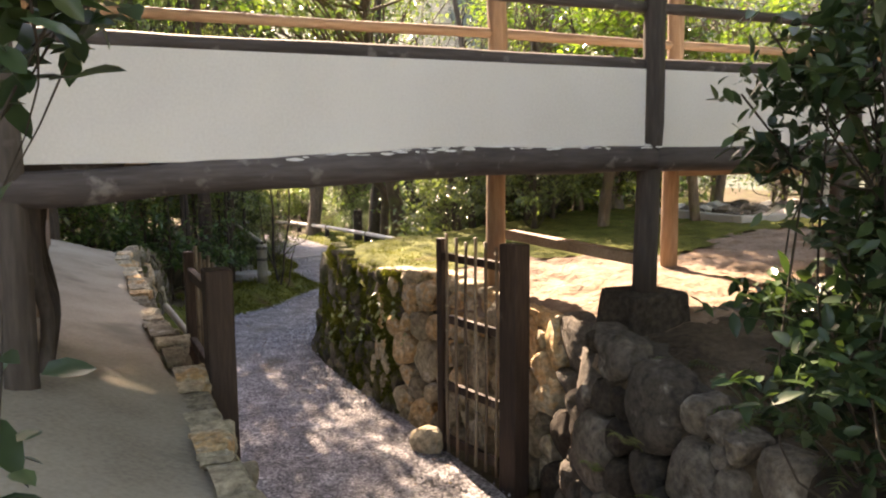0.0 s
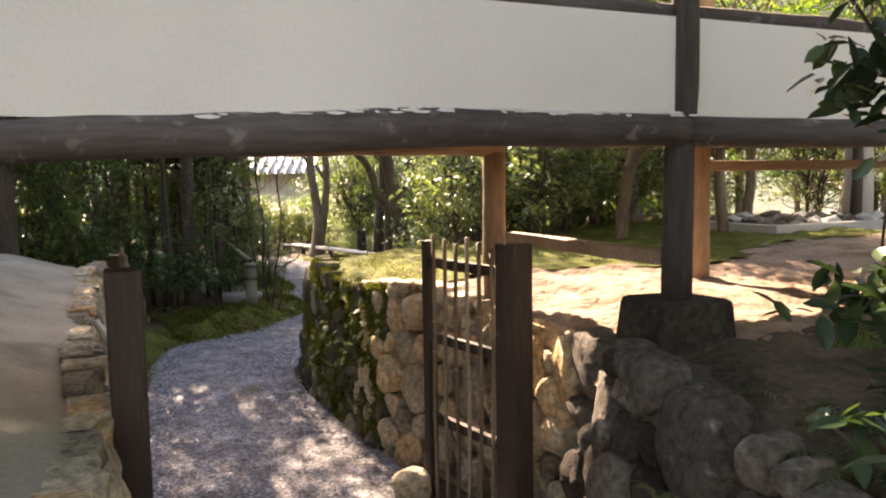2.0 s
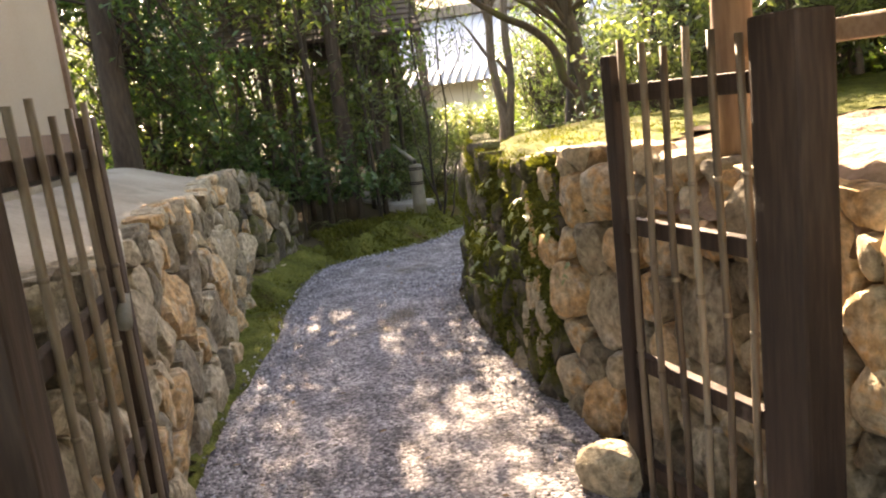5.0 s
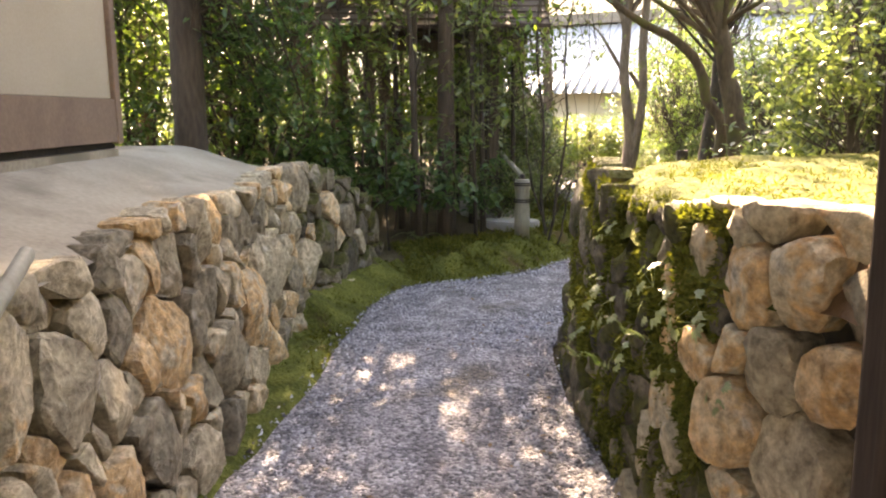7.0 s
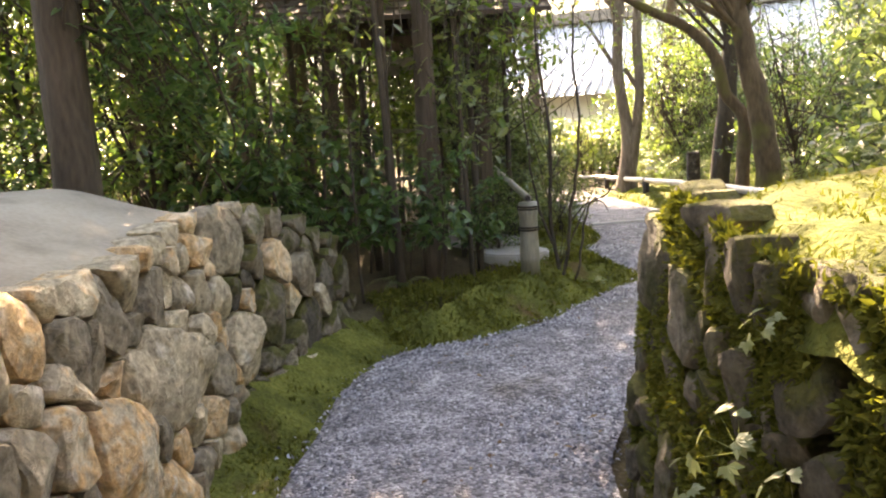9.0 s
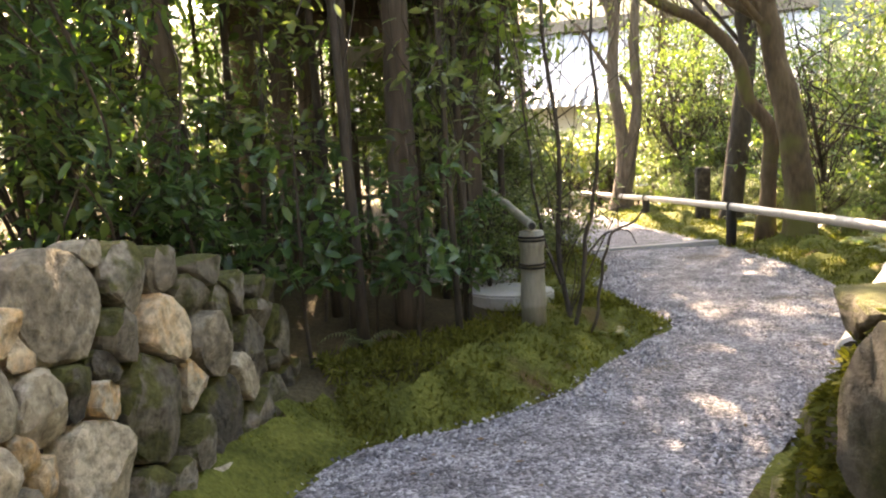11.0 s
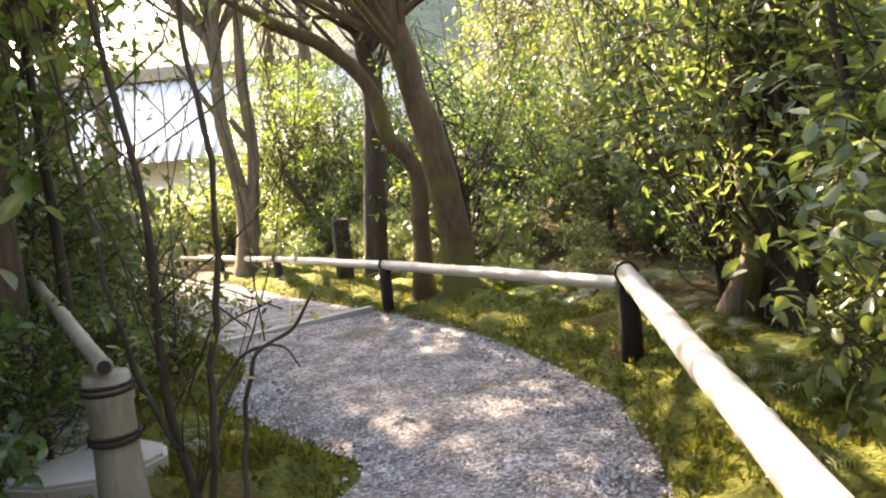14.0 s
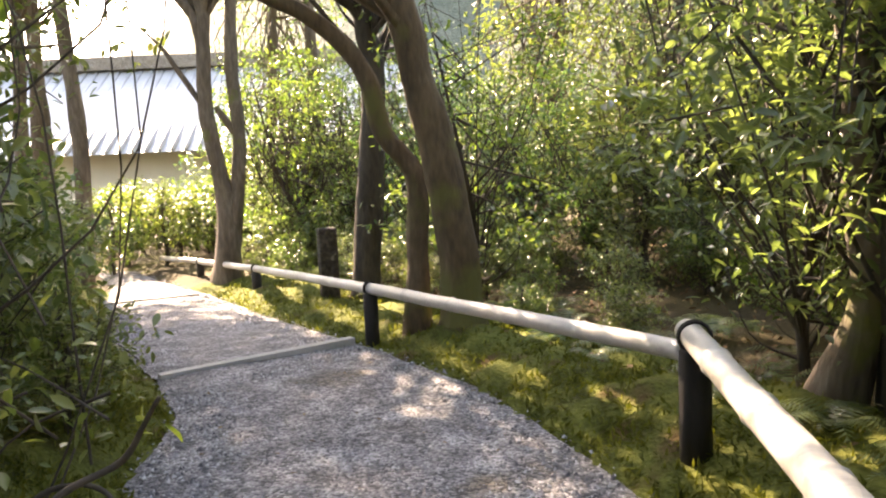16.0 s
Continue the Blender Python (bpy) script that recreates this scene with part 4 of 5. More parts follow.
# ---- pebble bed with kerb on the terrace ----
bed = empty("pebble_bed", LANE @ Matrix.Translation((4.4, 3.3, 1.24)), "bed of grey stones edged by a pale kerb, on the terrace", "stone bed")
part("kerb", box(-0.1, 2.6, -0.1, 0.02, -0.1, 0.06, 0.01), GREYSTONE, bed, "pale cut stone kerb")
part("kerb", box(-0.1, 0.02, 0.02, 1.6, -0.1, 0.058, 0.01), GREYSTONE, bed)
rk = np.random.default_rng(31)
for i in range(90):
    bm = bmesh.new()
    bmesh.ops.create_icosphere(bm, subdivisions=1, radius=1)
    sc = rk.uniform(0.06, 0.13)
    for q in bm.verts:
        q.co = Vector((q.co.x * sc * 1.3, q.co.y * sc, q.co.z * sc * 0.7)) + Vector(rk.normal(0, sc * 0.12, 3))
    part("stone", bm, (STONE_DARK, STONE_DARK, GREYSTONE)[i % 3], bed, m=Matrix.Translation((rk.uniform(0.12, 2.5), rk.uniform(0.12, 1.5), rk.uniform(0.0, 0.05))) @ Matrix.Rotation(rk.uniform(0, 6), 4, "Z"))
for u, v, r, mt, nm, lb in ((6.15, 3.75, 0.06, WOOD, "thin_post", "thin grey wooden post standing in the stone bed"), (6.6, 4.1, 0.17, GREYSTONE, "stone_pillar", "pale rough stone pillar beside the stone bed")):
    p = W(u, v)
    ob = part(nm, tube([(0, 0, z) for z in (0, 0.5, 1.0, 1.6)], [r * 1.15, r, r, r * 0.9], 9, 0.12), mt, None, "", True)
    ob.matrix_world = Matrix.Translation((p.x, p.y, 1.25))
    tagged(ob, lb, "post")

# ---- distant building with a sunlit tiled roof ----
far = empty("temple_building", Matrix.Translation((-15.5, 31, -1.4)) @ Matrix.Rotation(radians(12), 4, "Z"), "distant low building with a pale sunlit tiled roof", "building")
part("wall", box(-7, 7, 0.5, 8, 0.0, 3.6, 0.0), PLASTER, far)
part("ridge", box(-8.2, 8.2, 3.7, 4.4, 6.45, 6.9, 0.03), STONE_DARK, far, "grey ridge band")
bm = bmesh.new()
for i in range(44):
    x = -8 + 16 * i / 43
    tube([(x, -1.2, 3.5), (x, 1.4, 4.8), (x, 4.05, 6.5)], [0.06, 0.06, 0.06], 6, 0, bm)
r_ = part("roof_tiles", bm, TILE, far, "rows of roof tiles, sun glare in their pale colour", True)
r_["kind"] = "stuff"
bm = bmesh.new()
q = [bm.verts.new(k) for k in ((-8.2, -1.2, 3.45), (8.2, -1.2, 3.45), (8.2, 4.05, 6.45), (-8.2, 4.05, 6.45), (8.2, 9.3, 3.45), (-8.2, 9.3, 3.45))]
bm.faces.new((q[0], q[1], q[2], q[3]))
bm.faces.new((q[3], q[2], q[4], q[5]))
part("roof_deck", bm, TILE, far)

# wooded hill behind everything
verts, faces = [], []
for j in range(14):
    for i in range(61):
        a = radians(-100 + 200 * i / 60)
        r = 70 + j * 12
        peak = 40 + 75 * step01(radians(31), radians(10), a) + 30 * step01(radians(60), radians(95), abs(a))
        z = -3 + peak * step01(0, 13, j) * (0.85 + 0.3 * noise.noise(Vector((i * 0.17, 2, 0)))) + 2.5 * noise.noise(Vector((i * 0.9, j * 0.9, 1)))
        verts.append((-math.sin(a) * r - 5, 8 + math.cos(a) * r, z))
for j in range(13):
    for i in range(60):
        a = j * 61 + i
        faces.append((a, a + 1, a + 62, a + 61))
tagged(raw("backdrop_hill", verts, faces, HILL, smooth=True), "hazy wooded hillside", "hill", kind="structure")


# stepping stones towards the side gate
for x, y, a, b_, r in ((-5.55, 10.35, 0.32, 0.24, 0.3), (-6.1, 10.75, 0.36, 0.26, 1.1), (-6.7, 11.0, 0.3, 0.3, 2.0)):
    bm = bmesh.new()
    bmesh.ops.create_circle(bm, cap_ends=True, segments=11, radius=1)
    for q in bm.verts:
        q.co = Vector((q.co.x * a, q.co.y * b_, 0)) * (1 + 0.25 * noise.noise(q.co * 1.3 + Vector((x, y, 0))))
    ex = bmesh.ops.extrude_face_region(bm, geom=bm.faces[:])
    for q in ex["geom"]:
        if isinstance(q, bmesh.types.BMVert):
            q.co.z += 0.1
    bmesh.ops.bevel(bm, geom=bm.edges[:], offset=0.015, segments=2, affect="EDGES")
    bmesh.ops.recalc_face_normals(bm, faces=bm.faces[:])
    ob = part("stepping_stone", bm, GREYSTONE)
    ob.matrix_world = Matrix.Translation((x, y, height(x, y) - 0.03)) @ Matrix.Rotation(r, 4, "Z")
    tagged(ob, "pale flat stepping stone set in the moss", "stepping stone", "stepping stones")

# worn stone at the foot of the gate
bm = bmesh.new()
bmesh.ops.create_icosphere(bm, subdivisions=2, radius=0.13)
for q in bm.verts:
    q.co = Vector((q.co.x * 1.1, q.co.y * 0.8, q.co.z * 0.95)) + wob(q.co, 6, 0.035)
ob = part("gate_stop_stone", bm, STONE)
ob.matrix_world = Matrix.Translation((-1.24, 4.85, 0.07))
tagged(ob, "loose tan stone holding the gate leaf open", "stone")

# loose pale batten leaning on the west wall behind the gate leaf
a_, b_ = W(-1.885, 1.3, 0.9), W(-2.03, 2.0, 1.09)
bat = part("wooden_batten", tube([a_, a_.lerp(b_, 0.5), b_], [0.022, 0.021, 0.02], 8, 0.1), BAMBOO_GREY, None, "", True)
tagged(bat, "pale weathered batten leaning on the stone wall", "batten")

# ---- plants ----
def leaves(n, pos_fn, size, rg, flat=0.6, ratio=0.45, fold=0.25, fine=False):
    """n folded leaves; fine ones have a rounded outline. Returns vertices and triangles."""
    P = pos_fn(n)
    n = len(P)
    th = rg.uniform(0, 2 * np.pi, n)
    tilt = rg.normal(-0.15, flat, n)
    d = np.stack([np.cos(th) * np.cos(tilt), np.sin(th) * np.cos(tilt), np.sin(tilt)], 1)
    up = np.stack([rg.normal(0, flat, n), rg.normal(0, flat, n), np.ones(n)], 1)
    s = np.cross(d, up)
    s /= np.linalg.norm(s, axis=1, keepdims=True) + 1e-9
    nn = np.cross(s, d)
    L = size * rg.uniform(0.6, 1.35, (n, 1))

    def at(t, w, h):
        return P + d * L * t + s * L * ratio * w + nn * L * fold * h
    if fine:
        ring = [at(0, 0, 0), at(0.22, 0.38, 0.22), at(0.55, 0.46, 0.25), at(0.82, 0.25, 0.05), at(1, 0, -0.25), at(0.82, -0.25, 0.05), at(0.55, -0.46, 0.25), at(0.22, -0.38, 0.22), at(0.5, 0, 0)]
        k = np.arange(n) * 9
        V = np.stack(ring, 1).reshape(-1, 3)
        F = np.concatenate([np.stack([k + 8, k + i, k + (i + 1) % 8], 1) for i in range(8)])
        return V, F
    V = np.stack([at(0, 0, 0), at(0.45, 0.5, 0.3), at(1, 0, 0), at(0.45, -0.5, 0.3)], 1).reshape(-1, 3)
    k = np.arange(n) * 4
    F = np.concatenate([np.stack([k, k + 2, k + 1], 1), np.stack([k, k + 3, k + 2], 1)])
    return V, F


def fast_mesh(name, V, F, material):
    me = bpy.data.meshes.new(name)
    V = np.asarray(V, dtype=np.float32)
    F = np.asarray(F, dtype=np.int32)
    me.vertices.add(len(V))
    me.vertices.foreach_set("co", V.ravel())
    me.loops.add(F.size)
    me.loops.foreach_set("vertex_index", F.ravel())
    me.polygons.add(len(F))
    me.polygons.foreach_set("loop_start", np.arange(len(F), dtype=np.int32) * 3)
    me.polygons.foreach_set("loop_total", np.full(len(F), 3, dtype=np.int32))
    me.update(calc_edges=True)
    me.materials.append(material)
    return me


def clumps(rg, centres, radius, per):
    """Leaf positions gathered in clumps round the twig ends."""
    C = np.asarray(centres, float)

    def f(n):
        idx = rg.integers(0, len(C), n)
        o = rg.normal(0, 1, (n, 3))
        o /= np.linalg.norm(o, axis=1, keepdims=True)
        r = radius * rg.uniform(0.15, 1.0, (n, 1)) ** 0.5
        return C[idx] + o * r * np.array([1, 1, 0.55])
    return f


def grow(name, label, trunk, radii, crown, n_limb, n_leaf, leaf_mat, bark, leaf=0.09, clump=0.28, seed=1, twigs=True, category="tree", flat=0.6, ratio=0.45, limb_r=0.2, low=0.35, sides=8, group="", fine=False):
    """A tree: trunk along given points, limbs to crown clumps, leaves. crown = list of (centre, (rx, ry, rz), weight), in the tree's own frame."""
    rg = np.random.default_rng(seed)
    root = empty(name, Matrix(), label, category, group)
    pts = curve_pts(trunk, 6)
    rad = lerp_list(radii, len(pts))
    bm = tube(pts, rad, sides, 0.12, seed=seed)
    br = bmesh.new()
    cents = []
    w = np.array([c[2] for c in crown], float)
    for i in range(n_limb):
        c, r, _ = crown[rg.choice(len(crown), p=w / w.sum())]
        o = rg.normal(0, 1, 3)
        o /= np.linalg.norm(o)
        e = Vector(c) + Vector(o * np.array(r) * rg.uniform(0.35, 1.0) ** 0.6)
        k = int(len(pts) * rg.uniform(low, 0.98))
        b = pts[min(k, len(pts) - 1)]
        m1 = b.lerp(e, 0.5) + Vector(rg.normal(0, 0.12, 3)) * (e - b).length
        lp = curve_pts([b, m1, e], 4)
        r0 = min(rad[min(k, len(rad) - 1)] * 0.7, limb_r * radii[0])
        tube(lp, lerp_list([r0, r0 * 0.5, 0.004], len(lp)), 4, 0.1, br, caps=False, seed=i)
        cents += [lp[-1], lp[-2], lp[-3]] if twigs else [lp[-1]]
    part("trunk", bm, bark, root, "", True)
    if n_limb:
        part("branching", br, bark, root, "", True)["kind"] = "stuff"
    if n_leaf:
        V, F = leaves(n_leaf, clumps(rg, cents, clump, 1), leaf, rg, flat, ratio, fine=fine)
        ob = new("crown", fast_mesh("crown", V, F, leaf_mat))
        ob.parent = root
    return root


def place(ob, x, y, rz=0.0, s=1.0, z=None, sink=0.05):
    m = Matrix.Translation((x, y, (ground_z(x, y) if z is None else z) - sink)) @ Matrix.Rotation(rz, 4, "Z")
    ob.matrix_world = m @ Matrix.Diagonal((s, s, s, 1))
    return ob


def again(ob, x, y, rz=0.0, s=1.0, z=None, sink=0.05):
    c = copy_thing(ob, Matrix())
    return place(c, x, y, rz, s, z, sink)


# saplings of the thicket: thin bare stems, leaves above
sap = []
for k in range(5):
    rg = np.random.default_rng(40 + k)
    h = 3.2 + 0.5 * k
    lean = rg.normal(0, 0.1, 2)
    tr = [(0, 0, 0), (lean[0] * 0.4, lean[1] * 0.4, h * 0.35), (lean[0], lean[1], h * 0.7), (lean[0] * 1.6, lean[1] * 1.4, h)]
    cr = [((lean[0] * 0.6, lean[1] * 0.6, h * 0.4), (0.45, 0.45, h * 0.2), 1.1), ((lean[0] * 1.5, lean[1] * 1.4, h * 0.78), (0.6, 0.6, h * 0.22), 1.0)]
    sap.append(grow("sapling", "slender sapling with a thin dark stem and small green leaves", tr, [0.02 + 0.004 * k, 0.016 + 0.002 * k, 0.012, 0.005], cr, 26, 640, (LEAF_MID, LEAF_BRIGHT, LEAF_GREY, LEAF_BRIGHT, LEAF_GREY)[k], BARK_DARK,
                    0.092, 0.2, 40 + k, category="sapling", low=0.2, group="thicket saplings", sides=6, fine=True))
spots = []
rg = np.random.default_rng(3)
while len(spots) < 34:
    u, v = rg.uniform(-4.6, 0.1), rg.uniform(7.0, 10.6)
    p = W(u, v)
    d, s_, _ = seg_dist(Vector((p.x, p.y, 0)), LP)
    if s_ < 0 or d < 0.55 or any((Vector(q) - Vector((p.x, p.y))).length < 0.27 for q in spots) or (Vector((p.x + 5.06, p.y - 9.8))).length < 0.45 or (u < -2.0 and v < 7.3):
        continue
    spots.append((p.x, p.y))
for i, (x, y) in enumerate(spots):
    (place if i < 5 else again)(sap[i % 5], x, y, rg.uniform(0, 6.28), rg.uniform(0.85, 1.2))

# the forked bare sapling at the moss tip
fork = grow("forked_sapling", "forked nearly bare sapling with dark twisting stems on the moss", [(0, 0, 0), (-0.02, 0.03, 0.12), (-0.12, 0.1, 0.5), (-0.1, 0.1, 1.2), (-0.22, 0.15, 2.0), (-0.15, 0.2, 3.0)], [0.022, 0.02, 0.016, 0.014, 0.01, 0.004],
            [((-0.1, 0.2, 2.3), (0.7, 0.6, 0.8), 1), ((0.1, 0.1, 0.9), (0.4, 0.3, 0.35), 0.5)], 34, 420, LEAF_YEL, BARK_DARK, 0.045, 0.2, 77, category="sapling", low=0.2, sides=7, fine=True, limb_r=0.22)
for st, r0 in (([(0.02, 0, 0.05), (0.07, 0.02, 0.25), (0.09, 0.05, 0.6), (0.2, 0.03, 1.2), (0.13, 0.1, 2.0), (0.3, 0.15, 2.7)], 0.018), ([(0.08, 0, 0.0), (0.17, -0.02, 0.1), (0.2, 0.03, 0.4), (0.26, 0.02, 0.62), (0.4, 0.05, 0.72), (0.5, 0.02, 0.84)], 0.013),
               ([(0.09, 0.05, 0.5), (0.2, 0.1, 0.62), (0.36, 0.05, 0.66), (0.44, 0.0, 0.6)], 0.008), ([(-0.08, 0.05, 0.3), (-0.25, 0.1, 0.7), (-0.3, 0.05, 1.3), (-0.42, 0.1, 2.2)], 0.012)):
    c = curve_pts(st, 7)
    part("stem", tube([q + wob(q, 7, 0.02) for q in c], lerp_list([r0, r0 * 0.7, r0 * 0.3], len(c)), 6, 0.2, seed=r0 * 100), BARK_DARK, fork, "", True)
place(fork, -4.96, 10.08, 0, 1)

# cedar in the thicket
ced = grow("cedar_tree", "straight red-brown cedar trunk rising through the thicket", [(0, 0, 0), (0.02, 0, 1.5), (0, 0.03, 3.5), (0, 0, 7)], [0.1, 0.085, 0.08, 0.05], [((0, 0, 5.5), (1.3, 1.3, 1.8), 1)], 40, 2500, LEAF_DEEP, BARK_RED, 0.1, 0.35, 8, low=0.5)
place(ced, -5.77, 9.5)
again(ced, -7.4, 10.4, 2, 0.8)
again(ced, -8.2, 8.6, 4, 1.1)

# evergreens whose drooping sprays hang over the end of the ledge
ever = grow("evergreen_tree", "dark-trunked evergreen with drooping glossy sprays above the ledge end", [(0, 0, -0.2), (0.02, 0.02, 1.2), (0, 0.05, 2.6), (0.05, 0, 4.6)], [0.13, 0.11, 0.1, 0.04],
            [((0.5, 0.5, 1.1), (0.65, 0.6, 0.45), 1.2), ((0.2, 0.3, 1.9), (0.9, 0.9, 0.5), 1.0), ((0.65, 0.7, 0.45), (0.3, 0.3, 0.2), 0.3)], 80, 3200, LEAF_DEEP, BARK_DARK, 0.085, 0.17, 131, low=0.3, ratio=0.34, flat=0.5, limb_r=0.12, fine=True)
q = W(-2.8, 5.95)
place(ever, q.x, q.y, AX)

# leaning mossy trees behind the rail
# Second and third crown lobes, above the view, are added to shade the mound.
t1 = grow("mossy_tree", "leaning mossy tree with a thick forked trunk behind the rail", [(0.1, 0, -0.1), (0.1, 0.01, 0.25), (0.09, 0.01, 0.67), (-0.04, -0.01, 1.46), (-0.16, -0.02, 1.98), (-0.28, -0.04, 2.66), (-0.5, 0.1, 4.3), (-0.7, 0.5, 7)],
          [0.23, 0.16, 0.14, 0.125, 0.12, 0.11, 0.08, 0.04], [((-0.6, 0.3, 5.6), (2.0, 1.9, 1.3), 0.8), ((-2.0, -0.9, 6.2), (1.9, 1.8, 1.0), 1.1), ((-1.5, -0.3, 5.0), (1.3, 1.3, 0.6), 0.9)], 56, 5400, LEAF_MID, BARK_MOSS, 0.11, 0.4, 9, low=0.6, sides=12)
bm = bmesh.new()
c = curve_pts([(-0.26, 0.1, -0.05), (-0.24, 0.1, 0.3), (-0.22, 0.1, 0.74), (-0.23, 0.1, 1.21), (-0.43, 0.07, 1.51), (-0.52, 0.05, 1.91), (-0.69, 0.02, 2.17), (-0.95, -0.03, 2.39), (-1.27, -0.08, 2.56), (-1.58, -0.14, 2.77), (-2.3, -0.2, 3.3)], 5)
tube(c, lerp_list([0.12, 0.095, 0.08, 0.075, 0.07, 0.068, 0.066, 0.06, 0.055, 0.048, 0.03], len(c)), 9, 0.12, bm)
part("second_stem", bm, BARK_MOSS, t1, "curving second stem", True)
place(t1, -4.6, 14.4)
t0 = grow("dark_tree", "upright dark-barked tree behind the bamboo rail", [(0.08, 0, -0.1), (0.1, 0, 0.5), (0.2, 0.05, 1.6), (0.25, 0.06, 2.36), (0.19, 0.05, 3.0), (0.3, 0.1, 6)], [0.17, 0.14, 0.125, 0.11, 0.1, 0.04], [((0, 0, 4.5), (2.2, 2.2, 1.6), 1)], 34, 800, LEAF_GREY, BARK_DARK, 0.1, 0.38, 10, low=0.5)
place(t0, -5.75, 16.2)
t2 = grow("twin_tree", "twin-stemmed brown tree at the path bend", [(0, 0, -0.1), (0.03, 0, 0.3), (0.06, 0.03, 0.7), (0.02, 0.01, 1.3), (-0.09, -0.04, 2.22), (-0.07, -0.03, 3.01), (-0.05, -0.02, 3.9), (-0.3, 0, 6)], [0.24, 0.18, 0.15, 0.11, 0.095, 0.09, 0.08, 0.03], [((-0.6, 0, 5.6), (2.0, 2.0, 1.3), 1)], 30, 2000, LEAF_YEL, BARK, 0.1, 0.35, 11, low=0.75, sides=10)
for st, r in (([(0.06, 0.02, 0.5), (0.17, 0.07, 1.08), (0.26, 0.11, 1.88), (0.23, 0.1, 2.79), (0.29, 0.13, 3.87), (0.4, 0.1, 5.2)], [0.13, 0.1, 0.085, 0.08, 0.07, 0.03]), ([(-0.07, -0.03, 2.9), (-0.16, -0.07, 3.41), (-0.3, -0.13, 3.65), (-0.47, -0.2, 3.91), (-0.9, -0.3, 4.5)], [0.06, 0.055, 0.05, 0.045, 0.02]),
              ([(-0.08, -0.03, 2.1), (-0.14, -0.06, 2.33), (-0.37, -0.16, 2.76), (-0.57, -0.24, 3.1), (-0.9, -0.3, 3.4)], [0.045, 0.04, 0.032, 0.02, 0.008]), ([(0.25, 0.1, 1.9), (0.1, 0.06, 2.15), (0.02, 0, 2.3)], [0.05, 0.045, 0.04])):
    c = curve_pts(st, 6)
    part("second_stem", tube(c, lerp_list(r, len(c)), 8, 0.12), BARK, t2, "", True)
place(t2, -8.1, 18.4)
# The upper crown lobe, above the view, is added to dapple the sand.
t3 = grow("bushy_tree", "twin-trunked dark tree wrapped in leafy shoots behind the moss", [(0.14, -0.04, -0.1), (0.11, -0.04, 0.2), (0.06, -0.02, 0.7), (0.06, -0.02, 1.3), (0.04, 0, 1.7), (0.1, 0.1, 4), (0.1, 0.2, 6.4)], [0.2, 0.15, 0.135, 0.13, 0.12, 0.08, 0.03],
          [((-0.35, -0.35, 1.35), (0.85, 0.7, 0.75), 1.6), ((-0.3, 0, 5.4), (1.6, 1.6, 0.9), 0.5)], 60, 3000, LEAF_GREY, BARK_DARK, 0.085, 0.22, 12, low=0.12, limb_r=0.07, ratio=0.3, fine=True, sides=12)
c = curve_pts([(-0.24, 0.08, -0.15), (-0.18, 0.06, 0.1), (-0.08, 0.03, 0.49), (-0.12, 0.04, 1.09), (-0.15, 0.05, 1.69), (-0.4, 0.1, 3.4), (-0.7, 0.2, 5)], 6)
part("second_stem", tube(c, lerp_list([0.16, 0.12, 0.095, 0.09, 0.085, 0.06, 0.02], len(c)), 10, 0.12), BARK, t3, "lighter brown second trunk", True)
place(t3, -2.35, 12.5, 0, 1, 0.2)
again(t3, -0.3, 11.4, 2.2, 1.0)

# evergreen shrubs
shr = []
for k, (lm, lf) in enumerate(((LEAF_GREY, 0.095), (LEAF_MID, 0.1), (LEAF_DEEP, 0.1), (LEAF_YEL, 0.1))):
    shr.append(grow("shrub", ("grey-green evergreen shrub", "mid-green leafy shrub", "dark glossy evergreen shrub", "yellow-green sunlit shrub")[k] + " on the forest floor",
                    [(0, 0, 0), (0.03, 0, 0.4), (0, 0.05, 0.9), (0.05, 0, 1.5)], [0.035, 0.03, 0.02, 0.008], [((0, 0, 0.95), (0.85, 0.85, 0.75), 1)], 70, 1800, lm, BARK_DARK, lf * 0.85, 0.18, 60 + k, category="shrub", low=0.05, sides=6, group="shrubs", fine=True))
used = set()
rg = np.random.default_rng(12)


def clearing(x, y):
    """The open view down to the far roof."""
    return y > 15 and -0.63 < (x + 3.75) / (y - 8.86) < -0.41


def shrub(k, x, y, s, rz=None):
    if clearing(x, y) and s > 0.6 and y < 20:
        s = 0.45
    rz = rg.uniform(0, 6.28) if rz is None else rz
    if k in used:
        return again(shr[k], x, y, rz, s)
    used.add(k)
    return place(shr[k], x, y, rz, s)


for u, v, k, s in ((1.5, 4.9, 0, 0.75), (2.4, 4.6, 0, 0.9), (3.2, 5.4, 3, 0.9), (1.9, 5.9, 0, 0.9), (4.3, 5.6, 3, 0.9), (5.4, 6.0, 1, 0.9), (2.9, 6.5, 1, 0.9), (7.6, 4.6, 3, 0.9)):
    p = W(u, v)
    shrub(k, p.x, p.y, s)
n = 0
while n < 44:
    u, v = rg.uniform(3.6, 12), rg.uniform(5, 26)
    p = W(u, v)
    d, s_, _ = seg_dist(Vector((p.x, p.y, 0)), RP)
    if s_ > 0 or d < 1.5 or (v < 11 and u > 4 and rg.random() < 0.8) or math.hypot(p.x + 4.66, p.y - 14.6) < 0.9 or math.hypot(p.x + 2.35, p.y - 12.5) < 0.7:
        continue
    shrub(int(rg.choice([0, 0, 1, 3])), p.x, p.y, rg.uniform(0.7, 1.5))
    n += 1
n = 0
